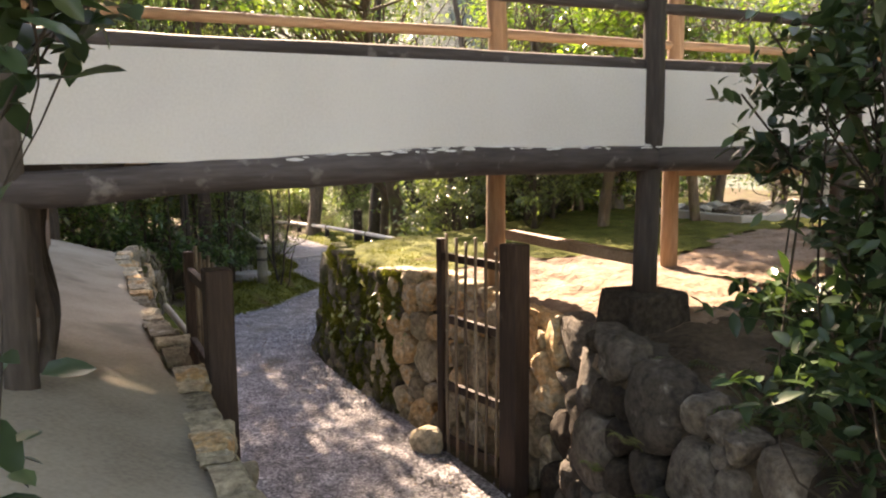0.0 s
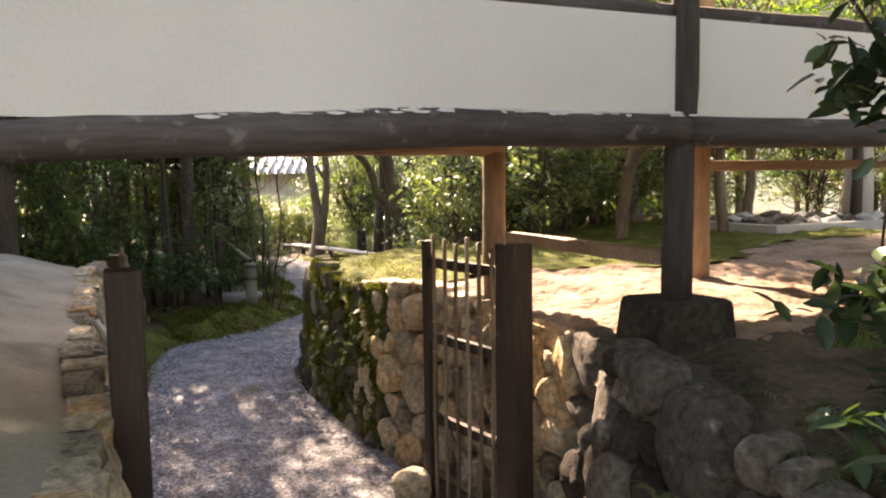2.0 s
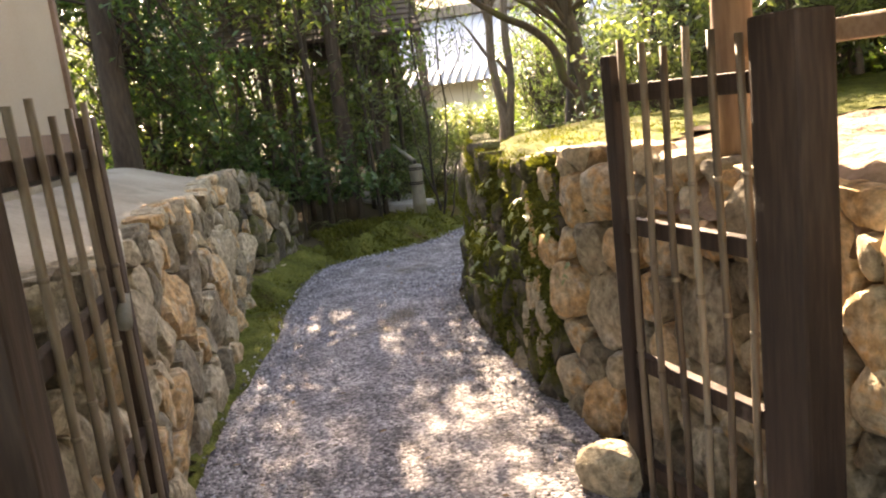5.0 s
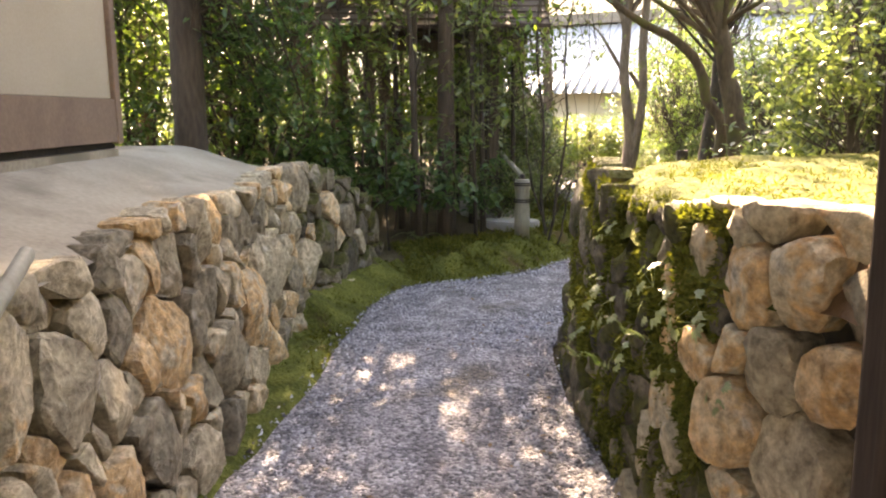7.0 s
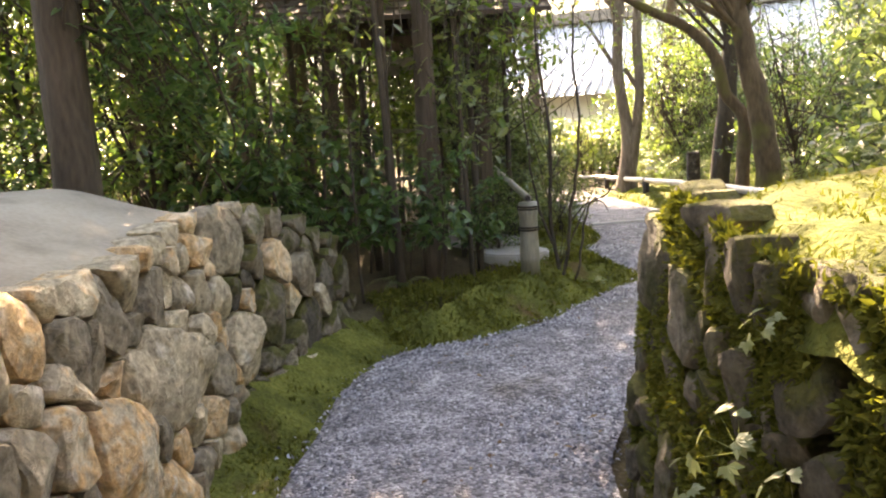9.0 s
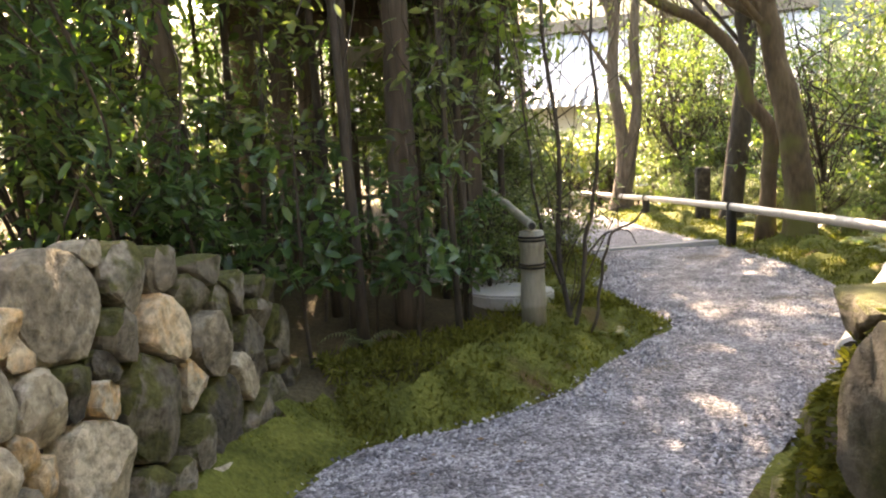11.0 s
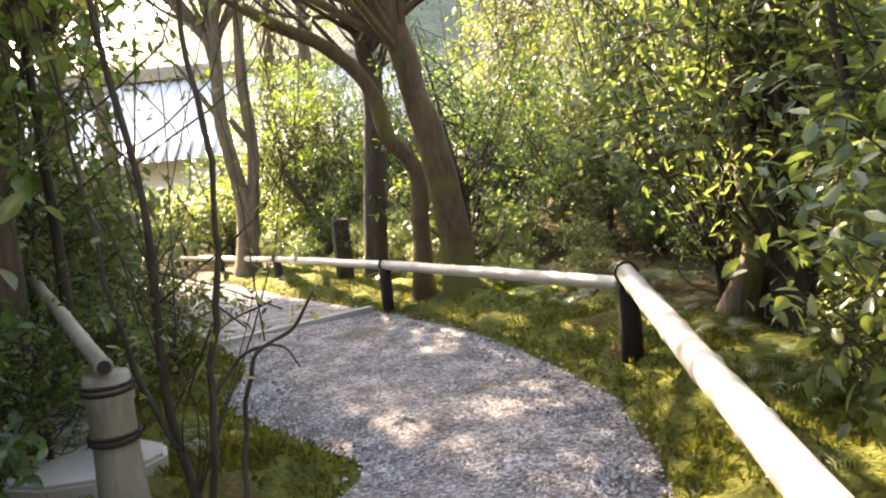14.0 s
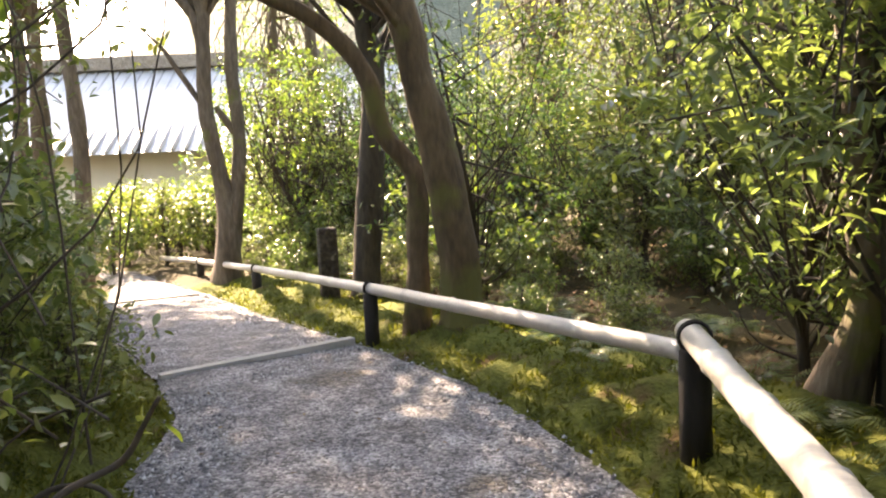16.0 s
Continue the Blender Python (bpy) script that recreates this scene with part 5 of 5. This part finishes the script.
while n < 26:
    u, v = rg.uniform(-14, 0.6), rg.uniform(10.8, 24)
    p = W(u, v)
    d, s_, _ = seg_dist(Vector((p.x, p.y, 0)), LP)
    if s_ < 0 or d < 0.7:
        continue
    shrub(int(rg.choice([1, 3, 0, 3])), p.x, p.y, rg.uniform(0.5, 1.0) * (0.7 if d < 2 else 1))
    n += 1

# taller trees that close the wood
tall = []
for k, (lm, bk) in enumerate(((LEAF_MID, BARK), (LEAF_YEL, BARK), (LEAF_DEEP, BARK_DARK), (LEAF_BRIGHT, BARK))):
    rg2 = np.random.default_rng(90 + k)
    tall.append(grow("woodland_tree", "woodland tree with a slim trunk and an open leafy crown", [(0, 0, -0.1), (rg2.normal(0, .1), rg2.normal(0, .1), 1.5), (rg2.normal(0, .3), rg2.normal(0, .3), 3.5), (rg2.normal(0, .5), rg2.normal(0, .5), 5.6)], [0.12, 0.09, 0.07, 0.02],
                     [((0, 0, 2.3), (1.4, 1.4, 1.2), 1.6), ((0, 0, 4.3), (1.7, 1.7, 1.2), 0.8)], 90, 3500, lm, bk, 0.085, 0.32, 90 + k, low=0.3, fine=True, group="woodland trees"))
used_t = set()


def tree(k, x, y, s=1.0):
    if clearing(x, y):
        return None
    rz = rg.uniform(0, 6.28)
    if k in used_t:
        return again(tall[k], x, y, rz, s)
    used_t.add(k)
    return place(tall[k], x, y, rz, s)


# The last one, at (0.0, 11.4), is added to shade the moss mound.
for u, v, k, s in ((3.0, 5.6, 3, 0.6), (7.6, 4.0, 3, 0.8), (6.4, 8.6, 3, 0.6), (7.4, 13, 1, 0.9), (8.5, 8.0, 1, 0.9), (9.5, 11, 3, 1.1),
                   (-4.9, 8.6, 3, 0.9), (-5.5, 10.5, 0, 1), (-8.0, 10.5, 0, 1.1), (-8.5, 14.5, 3, 1.0), (9, 2, 0, 1), (10, 5, 3, 1.0), (3.6, 21, 2, 1.0), (6, 22, 0, 1.2), (10, 18, 1, 1.3),
                   (11, 14, 0, 1.2), (-11, 12, 2, 1.2), (-12, 8, 0, 1.1), (-7.5, 6.5, 1, 1), (0.0, 11.4, 1, 1.05)):
    p = W(u, v)
    tree(k, p.x, p.y, s)
# far belt
for i in range(24):
    a = radians(-75 + 150 * i / 23)
    r = rg.uniform(19, 30)
    if 0.15 < a < 0.75:
        continue
    x, y = -math.sin(a) * r - 3, 6 + math.cos(a) * r
    tree(int(rg.choice([0, 1, 1, 3])), x, y, rg.uniform(1.0, 1.5))

# low undergrowth behind the rail and in the thicket
n = 0
while n < 46:
    u, v = rg.uniform(2.6, 6), rg.uniform(6.6, 17)
    p = W(u, v)
    d, s_, _ = seg_dist(Vector((p.x, p.y, 0)), RP)
    if s_ > 0 or d < 0.85 or d > 3.0 or math.hypot(p.x + 4.66, p.y - 14.6) < 0.5 or abs(p.x + 3.2) < 0.5 and p.y < 12:
        continue
    shrub(int(rg.choice([0, 0, 1, 3])), p.x, p.y, rg.uniform(0.28, 0.6) * (0.7 if d < 1.4 else 1))
    n += 1
for x, y, k, s in ((-5.75, 10.4, 1, 0.45), (-7.2, 8.4, 2, 0.6), (-7.6, 7.5, 2, 0.8), (-6.3, 11.2, 1, 0.6), (-6.0, 12.0, 3, 0.5),
                   (-6.9, 12.6, 1, 0.8), (-7.6, 13.6, 3, 0.8), (-8.6, 15.2, 1, 0.9), (-9.4, 16.6, 3, 0.9), (-6.6, 11.6, 0, 1.0), (-7.6, 12.4, 1, 1.3), (-5.9, 11.0, 0, 0.45)):
    shrub(k, x, y, s)

# open twiggy understory that fills the wood
under = []
for k, lm in enumerate((LEAF_GREY, LEAF_MID, LEAF_DEEP)):
    r3 = np.random.default_rng(300 + k)
    under.append(grow("understory_shrub", ("grey-green", "green", "deep green")[k] + " airy understory shrub with crooked twigs", [(0, 0, -0.1), (r3.normal(0, .1), 0.05, 0.6), (r3.normal(0, .2), -0.05, 1.3), (r3.normal(0, .3), 0.1, 2.6)], [0.035, 0.028, 0.02, 0.006],
                      [((0, 0, 1.0), (1.1, 1.1, 0.8), 1), ((0, 0, 2.3), (1.2, 1.2, 0.9), 1.2)], 70, 2000, lm, BARK_DARK, 0.075, 0.2, 300 + k, category="shrub", low=0.1, sides=6, group="understory shrubs", limb_r=0.35, ratio=0.38, fine=True))
n = 0
while n < 38:
    u, v = rg.uniform(3.2, 9), rg.uniform(4.6, 20)
    p = W(u, v)
    d, s_, _ = seg_dist(Vector((p.x, p.y, 0)), RP)
    if s_ > 0 or d < 1.5 or clearing(p.x, p.y) or (u > 4 and 5.4 < v < 11 and rg.random() < 0.65) or (v < 7 and u < 6 and v < 5.6) or math.hypot(p.x + 4.66, p.y - 14.6) < 0.6:
        continue
    (place if n < 3 else again)(under[n % 3], p.x, p.y, rg.uniform(0, 6.28), rg.uniform(0.6, 1.15))
    n += 1
for i in range(14):
    y = 21 + 0.5 * i
    shrub(3 if i % 2 else 1, -3.75 + (y - 8.86) * (-0.62 + 0.21 * ((i * 0.37) % 1)), y, 0.95)
for u, v in ((-2.8, 7.5), (-5.0, 7.6), (-1.9, 11.6), (-6.5, 9.5), (-0.6, 12.4), (-1.0, 14.0), (-2.8, 14.0)):
    p = W(u, v)
    again(under[int(rg.integers(1, 3))], p.x, p.y, rg.uniform(0, 6.28), rg.uniform(0.9, 1.4))

broad = grow("broadleaf_sapling", "low sapling with broad glossy dark leaves in the shaded thicket", [(0, 0, -0.1), (0.03, 0.02, 0.4), (-0.02, 0.04, 0.9), (0.05, 0, 1.6)], [0.016, 0.014, 0.011, 0.004], [((0, 0, 0.75), (0.35, 0.35, 0.4), 1.2), ((0, 0, 1.4), (0.4, 0.4, 0.3), 0.7)],
             24, 300, LEAF_DEEP, BARK_DARK, 0.105, 0.13, 151, category="sapling", low=0.2, ratio=0.5, sides=6, fine=True, group="broadleaf saplings")
for i, (x, y, s) in enumerate(((-5.4, 9.6, 0.6), (-5.35, 9.05, 0.75), (-5.7, 8.6, 0.85), (-6.0, 8.15, 0.8), (-6.2, 9.2, 0.9), (-6.6, 7.9, 0.9), (-6.4, 8.6, 1.0), (-5.75, 9.15, 0.7))):
    (place if i == 0 else again)(broad, x, y, rg.uniform(0, 6.28), s)

# maple leaning over the rail
maple = grow("maple_tree", "bright green maple spreading over the moss", [(0, 0, -0.1), (-0.1, 0, 0.7), (-0.2, -0.1, 1.4), (-0.5, -0.1, 2.6), (-0.7, 0, 3.6)], [0.07, 0.06, 0.05, 0.03, 0.01], [((-0.6, 0.1, 1.9), (0.9, 1.1, 0.6), 1.5), ((-0.5, 0, 3.0), (1.2, 1.2, 0.7), 1)],
             80, 4600, LEAF_BRIGHT, BARK, 0.075, 0.24, 33, low=0.3, ratio=0.6, flat=0.35, fine=True)
place(maple, -0.7, 11.1)
again(maple, -0.9, 13.6, 1, 1.3)
q = W(3.1, 4.2)
again(maple, q.x, q.y, 2.5, 1.0)
for u, v, rz in ((4.3, 3.9, 0.6), (5.6, 4.9, 4.0), (7.0, 4.6, 1.7)):
    q = W(u, v)
    again(maple, q.x, q.y, rz, 0.95)

# many-stemmed evergreens behind the moss mound
stems = grow("camellia_tree", "many-stemmed glossy evergreen with dark bare stems behind the moss mound", [(0, 0, -0.1), (0.05, 0.02, 0.7), (0.12, 0.0, 1.5), (0.1, 0.1, 2.6)], [0.045, 0.04, 0.032, 0.012],
             [((0, 0, 1.5), (0.75, 0.75, 0.6), 1.0), ((0, 0, 2.5), (0.9, 0.9, 0.5), 1.0)], 46, 1500, LEAF_GREY, BARK_DARK, 0.1, 0.2, 141, category="tree", low=0.35, ratio=0.42, fine=True, sides=7, group="mound evergreens")
for k, (dx, dy, lx, ly) in enumerate(((0.12, 0.05, 0.35, 0.1), (-0.1, 0.08, -0.3, 0.2), (-0.04, -0.12, -0.15, -0.3), (0.16, -0.1, 0.5, -0.2))):
    c = curve_pts([(dx, dy, -0.1), (dx + lx * 0.2, dy + ly * 0.2, 0.7), (dx + lx * 0.6, dy + ly * 0.6, 1.5), (dx + lx, dy + ly, 2.5)], 6)
    part("stem", tube(c, lerp_list([0.035, 0.032, 0.026, 0.01], len(c)), 7, 0.12, seed=k), BARK_DARK, stems, "", True)
for i, (u, v, rz, s_) in enumerate(((2.5, 6.5, 0.0, 0.85), (3.1, 5.7, 2.0, 0.9), (2.1, 5.5, 4.1, 0.72), (3.9, 6.6, 1.1, 1.0))):
    q = W(u, v)
    (place if i == 0 else again)(stems, q.x, q.y, rz, s_)

# added high-crowned trees, crowns out of view, that shade the lane and the path
high = grow("tall_tree", "tall slim tree added for shade, its open crown above the view", [(0, 0, -0.2), (0.1, 0, 2), (0, 0.1, 4.5), (0.1, 0, 8)], [0.13, 0.11, 0.09, 0.03], [((0, 0, 6.4), (2.3, 2.3, 1.6), 1)], 70, 6000, LEAF_MID, BARK, 0.13, 0.45, 55, low=0.6, group="tall trees")
hs = [(-0.3, 18.5), (-2.4, 8.3), (-4.8, 10.6), (-3.5, 11.6), (-2.2, 10.7), (-3.4, 9.2), (-6.0, 8.0), (5.8, 19.8), (3.5, 17.2), (1.1, 19.0), (1.5, 17.4), (1.4, 20.6), (1.6, 23.4), (-1.6, 21.5), (0.2, 23), (-5.6, -3), (-6, -7), (-2, -8.5), (2.5, -7), (-1, -5.2), (1.6, -4.6), (-3.6, -5.6), (5.5, -4), (4.2, -1.8), (-7.6, 0.5), (8, -1), (9, -6), (-0.8, -12), (6, -11), (-8, -11)]
for i, (u, v) in enumerate(hs):
    p = W(u, v)
    if clearing(p.x, p.y):
        continue
    (place if i == 0 else again)(high, p.x, p.y, rg.uniform(0, 6), rg.uniform(0.9, 1.15))
# Trees added behind the descent, out of view, to cut the sky light.
for i in range(18):
    a = radians(105 + 150 * i / 17)
    tree(int(rg.integers(0, 4)), -math.sin(a) * rg.uniform(9, 14), 1 + math.cos(a) * rg.uniform(9, 14), rg.uniform(0.9, 1.3))

# leafy spray beside the descent
spray = grow("overhanging_shrub", "glossy evergreen shrub leaning over the descent", [(0, 0, -0.1), (0.05, 0.05, 0.6), (0.1, 0.15, 1.2), (0.25, 0.25, 1.7)], [0.016, 0.013, 0.01, 0.005], [((0.3, 0.36, 1.84), (0.2, 0.2, 0.07), 1.3), ((0.56, -0.1, 0.96), (0.1, 0.12, 0.12), 0.8)], 16, 190, LEAF_DARK, BARK_DARK, 0.09, 0.09, 71,
             category="shrub", low=0.3, ratio=0.5, sides=6, fine=True)
place(spray, -1.28, 0.75, 0, 1, 0.62)


# ---- ferns and small wall plants ----
def fern_mesh(seed, fronds=7, length=0.42, width=0.1):
    r = np.random.default_rng(seed)
    V, F = [], []
    for i in range(fronds):
        a = 2 * math.pi * i / fronds + r.normal(0, 0.3)
        L = length * r.uniform(0.7, 1.15)
        n = 15
        d = Vector((math.cos(a), math.sin(a), 0))
        sd = Vector((-d.y, d.x, 0))
        pts = [d * (L * t * 0.85) + Vector((0, 0, L * (0.95 * t - 0.85 * t * t))) for t in np.linspace(0, 1, n)]
        for k in range(1, n - 1):
            w = width * math.sin(math.pi * (k / (n - 1)) ** 0.7) + 0.006
            fw = (pts[k + 1] - pts[k])
            for s in (-1, 1):
                b0 = len(V)
                tip = pts[k] + sd * s * w + fw * 0.7 + Vector((0, 0, -0.012))
                V += [pts[k] - fw * 0.25, pts[k] + fw * 0.35, tip]
                F.append((b0, b0 + 1, b0 + 2))
        for k in range(n - 1):
            b0 = len(V)
            V += [pts[k] + sd * 0.003, pts[k] - sd * 0.003, pts[k + 1]]
            F.append((b0, b0 + 1, b0 + 2))
    return [tuple(v) for v in V], F


FERN_M = []
for k in range(3):
    V, F = fern_mesh(200 + k, 6 + k, 0.4)
    FERN_M.append(fast_mesh("fern", V, F, (LEAF_MID, LEAF_GREY, LEAF_BRIGHT)[k]))


def fern(x, y, z, s, k, tilt=(0, 0), label="arching green fern growing on the bank"):
    ob = new("fern", FERN_M[k])
    ob.matrix_world = Matrix.Translation((x, y, z)) @ Matrix.Rotation(tilt[0], 4, "X") @ Matrix.Rotation(tilt[1], 4, "Y") @ Matrix.Rotation(rg.uniform(0, 6.28), 4, "Z") @ Matrix.Diagonal((s, s, s, 1))
    tagged(ob, label, "fern", "ferns")


for e, v, s, k in ((0.25, -1.1, 0.8, 0), (0.5, -1.7, 0.9, 2), (0.2, -0.55, 0.55, 1), (0.45, -0.9, 0.6, 0), (0.75, -1.3, 0.9, 1), (0.2, -1.6, 0.7, 1), (1.0, -0.7, 0.7, 0), (0.35, -2.1, 0.8, 0)):
    u = wall_r_u(v) + e
    p = W(u, v)
    fern(p.x, p.y, sand_z(u, v, e) - 0.02, s, k)
for u, v, z, s in ((0.9, -0.6, 1.1, 0.95), (1.05, -0.75, 1.12, 0.8)):
    p = W(u, v)
    fern(p.x, p.y, z, s, 2, (0.2, -0.3), "bright yellow-green fern frond over the dark bank")
for v, z, s, k in ((2.7, 0.66, 0.3, 1), (3.1, 0.42, 0.3, 0), (3.6, 0.3, 0.3, 1), (-0.3, 0.5, 0.4, 0), (-0.9, 0.55, 0.5, 2), (-0.6, 0.75, 0.4, 1)):
    p = W(wall_r_u(v) - 0.1 - 0.05 * z, v)
    fern(p.x, p.y, z, s, k, (-0.5, 0.35), "pale fern rooted between the wall stones")
for x, y, s, k in ((-2.85, 10.2, 0.6, 0), (-2.5, 10.9, 0.7, 2), (-2.6, 11.6, 0.8, 1), (-3.0, 12.6, 0.7, 0), (-3.6, 13.3, 0.6, 1), (-2.2, 9.9, 0.8, 1), (-3.9, 13.9, 0.7, 0), (-4.75, 10.2, 0.5, 0), (-5.6, 8.9, 0.7, 1), (-2.7, 12.2, 0.8, 1), (-1.9, 11.2, 0.9, 1), (-5.3, 10.6, 0.6, 1)):
    fern(x, y, height(x, y) + 0.02, s, k, (0, 0), "small fern growing from the moss")



def palm_mesh(seed):
    """A small plant of pale hand-shaped leaves on thin stalks."""
    r = np.random.default_rng(seed)
    V, F = [], []
    for i in range(7):
        a = 2 * math.pi * i / 7 + r.normal(0, 0.35)
        tip = Vector((math.cos(a), math.sin(a), 0)) * r.uniform(0.05, 0.12) + Vector((0, 0, r.uniform(0.05, 0.13)))
        b0 = len(V)
        V += [Vector((0.003, 0, 0)), Vector((-0.003, 0, 0)), tip]
        F.append((b0, b0 + 1, b0 + 2))
        d = Vector((math.cos(a), math.sin(a), -0.35)).normalized()
        sd = Vector((-math.sin(a), math.cos(a), r.normal(0, 0.2))).normalized()
        for k in range(5):
            ang = (k - 2) * 0.62
            g = d * math.cos(ang) + sd * math.sin(ang)
            h = (sd * math.cos(ang) - d * math.sin(ang)) * 0.016
            L = r.uniform(0.05, 0.08) * (1 - 0.1 * abs(k - 2))
            b0 = len(V)
            V += [tip, tip + g * L * 0.5 + h, tip + g * L + Vector((0, 0, -0.01)), tip + g * L * 0.5 - h]
            F += [(b0, b0 + 1, b0 + 2), (b0, b0 + 2, b0 + 3)]
    return [tuple(v) for v in V], F


PALM_M = [fast_mesh("wall_plant", *palm_mesh(400 + k), LEAF_PALE) for k in range(3)]
for i, (v, z, s_) in enumerate(((2.4, 0.78, 1.0), (2.62, 0.75, 0.9), (2.72, 0.82, 0.9), (2.55, 0.58, 0.8), (3.18, 0.58, 0.9), (3.4, 0.62, 1.0), (3.7, 0.38, 0.9), (3.35, 0.9, 0.7), (2.9, 0.5, 0.8), (2.2, 0.62, 0.7))):
    q = W(wall_r_u(v) - 0.075 - 0.02 * (i % 3) + 0.1 * z, v)
    ob = new("wall_plant", PALM_M[i % 3])
    ob.matrix_world = Matrix.Translation((q.x, q.y, z)) @ Matrix.Rotation(AX, 4, "Z") @ Matrix.Rotation(-0.9, 4, "Y") @ Matrix.Rotation(i * 1.3, 4, "Z") @ Matrix.Diagonal((0.62 * s_, 0.62 * s_, 0.62 * s_, 1))
    tagged(ob, "pale plant with hand-shaped leaves rooted in the mossy wall", "wall plant", "wall plants")

n = 0
while n < 46:
    u, v = rg.uniform(2.2, 5), rg.uniform(6.4, 16)
    p = W(u, v)
    d, s_, _ = seg_dist(Vector((p.x, p.y, 0)), RP)
    if s_ > 0 or not 0.75 < d < 1.9 or math.hypot(p.x + 4.66, p.y - 14.6) < 0.4:
        continue
    fern(p.x, p.y, height(p.x, p.y) + 0.01, rg.uniform(0.5, 0.95), int(rg.choice([0, 1, 1])), (0, 0), "grey-green fern between moss and shrubs")
    n += 1

# ---- loose fine cover ----
def scatter(name, n, region, size, material, label, category, lift=0.02, flat=0.7, ratio=0.5, seed=1):
    r = np.random.default_rng(seed)
    P = []
    while len(P) < n:
        q = region(r)
        if q is not None:
            P.append((q[0], q[1], q[2] + lift))
    P = np.array(P)
    V, F = leaves(n, lambda k: P, size, r, flat, ratio)
    ob = new(name, fast_mesh(name, V, F, material))
    return tagged(ob, label, category, kind="stuff")


def along(line, side, lo, hi, zf, i0=0, i1=None):
    pts = curve_pts([(p.x, p.y, 0) for p in line[i0:i1]], 6)

    def f(r):
        k = r.integers(0, len(pts) - 1)
        p = pts[k].lerp(pts[k + 1], r.random())
        d = (pts[k + 1] - pts[k]).normalized()
        q = p + Vector((-d.y, d.x, 0)) * side * r.uniform(lo, hi)
        s = seg_dist(Vector((q.x, q.y, 0)), line)
        if s[1] * side < 0 and lo >= 0:
            return None
        return (q.x, q.y, zf(q.x, q.y))
    return f


scatter("moss_tufts", 26000, along(LP, 1, 0.0, 0.8, height, 7, 19), 0.05, MOSS_TUFT, "shaggy tufts of yellow-green moss", "moss", 0.02, 1.0, 0.25, 2)
scatter("moss_tufts", 6000, along(LP, 1, 0.0, 0.3, height, 4, 9), 0.03, MOSS_TUFT, "short moss tufts at the wall foot", "moss", 0.015, 1.0, 0.25, 12)
scatter("moss_tufts", 28000, along(RP, -1, 0.0, 1.2, height, 9, 19), 0.05, MOSS_TUFT, "shaggy tufts of yellow-green moss", "moss", 0.02, 1.0, 0.25, 3)


def mound_pt(r):
    v = r.uniform(2.3, 5.8)
    e = abs(r.normal(0, 0.6)) if r.random() < 0.7 else r.uniform(0, 3)
    u = wall_r_u(v) + e
    if v < sand_edge(u):
        return None
    p = W(u, v)
    return (p.x, p.y, terrace(u, v) + 0.02)


scatter("moss_tufts", 9000, mound_pt, 0.024, MOSS_TUFT, "soft tufts of bright moss", "moss", 0.0, 1.0, 0.25, 4)


def wall_pt(r):
    s = RS[-1] * r.uniform(0.66, 1.0)
    h = right_high(s)
    z = h * r.uniform(0, 1) ** 0.6
    p, a = right_at(s)
    if noise.noise(Vector((s * 3.2, z * 3.5, 3))) + 0.25 * (z / h) < -0.06:
        return None
    q = p + Vector((math.cos(a), math.sin(a), 0)) * (0.07 - 0.1 * z)
    return (q.x, q.y, z)


scatter("hanging_moss", 64000, wall_pt, 0.03, MOSS_TUFT, "moss hanging over the mossy wall corner", "moss", 0.0, 1.2, 0.4, 5)


def path_pt(r):
    k = r.integers(0, len(pl) - 1)
    q = pl[k].lerp(pr[k], r.uniform(0.02, 0.98)) + Vector((r.normal(0, 0.08), r.normal(0, 0.08), 0))
    return (q.x, q.y, base_slope(q.x, q.y) + 0.03)


scatter("fallen_leaves", 260, path_pt, 0.035, LITTER, "brown dry leaves scattered on gravel", "leaf litter", 0.003, 0.2, 0.5, 6)
scatter("leaf_litter", 5000, along(RP, -1, 0.6, 4.5, height, 9, 20), 0.055, LITTER, "brown dead leaves under the shrubs", "leaf litter", 0.02, 0.4, 0.5, 7)
rp = np.random.default_rng(8)
V, F = [], []
for i in range(26000):
    x, y, z = path_pt(rp)
    s = rp.uniform(0.005, 0.015)
    c = np.array([[1, 0, -0.3], [-0.5, 0.8, -0.3], [-0.5, -0.8, -0.3], [0.1, 0.1, 0.7]]) * s + rp.normal(0, s * 0.25, (4, 3)) + np.array([x, y, z - 0.004])
    k = len(V)
    V += [tuple(q) for q in c]
    F += [(k, k + 1, k + 3), (k + 1, k + 2, k + 3), (k + 2, k, k + 3)]
tagged(new("gravel_chips", fast_mesh("gravel_chips", V, F, PEBBLE)), "loose angular grey gravel chips", "gravel", kind="stuff")

# broad-leaved shrub beside the descent
near = grow("camellia_shrub", "dark broad-leaved evergreen shrub overhanging the bank", [(0, 0, -0.3), (0.05, 0.05, 0.5), (-0.05, 0, 1.1), (0.1, 0.1, 1.9)], [0.04, 0.035, 0.025, 0.01],
            [((-0.15, -0.15, 0.5), (0.42, 0.5, 0.4), 1), ((-0.05, -0.05, 1.35), (0.5, 0.6, 0.6), 1.5)], 76, 3700, LEAF_DARK, BARK_DARK, 0.074, 0.13, 21, category="shrub", low=0.05, ratio=0.5, sides=6, fine=True)
place(near, 1.02, 2.62, 0, 1, 1.0)
again(near, 1.3, 2.2, 1.3, 0.85, 0.75)
again(near, 1.45, 3.1, 2.4, 1.05, 1.05)
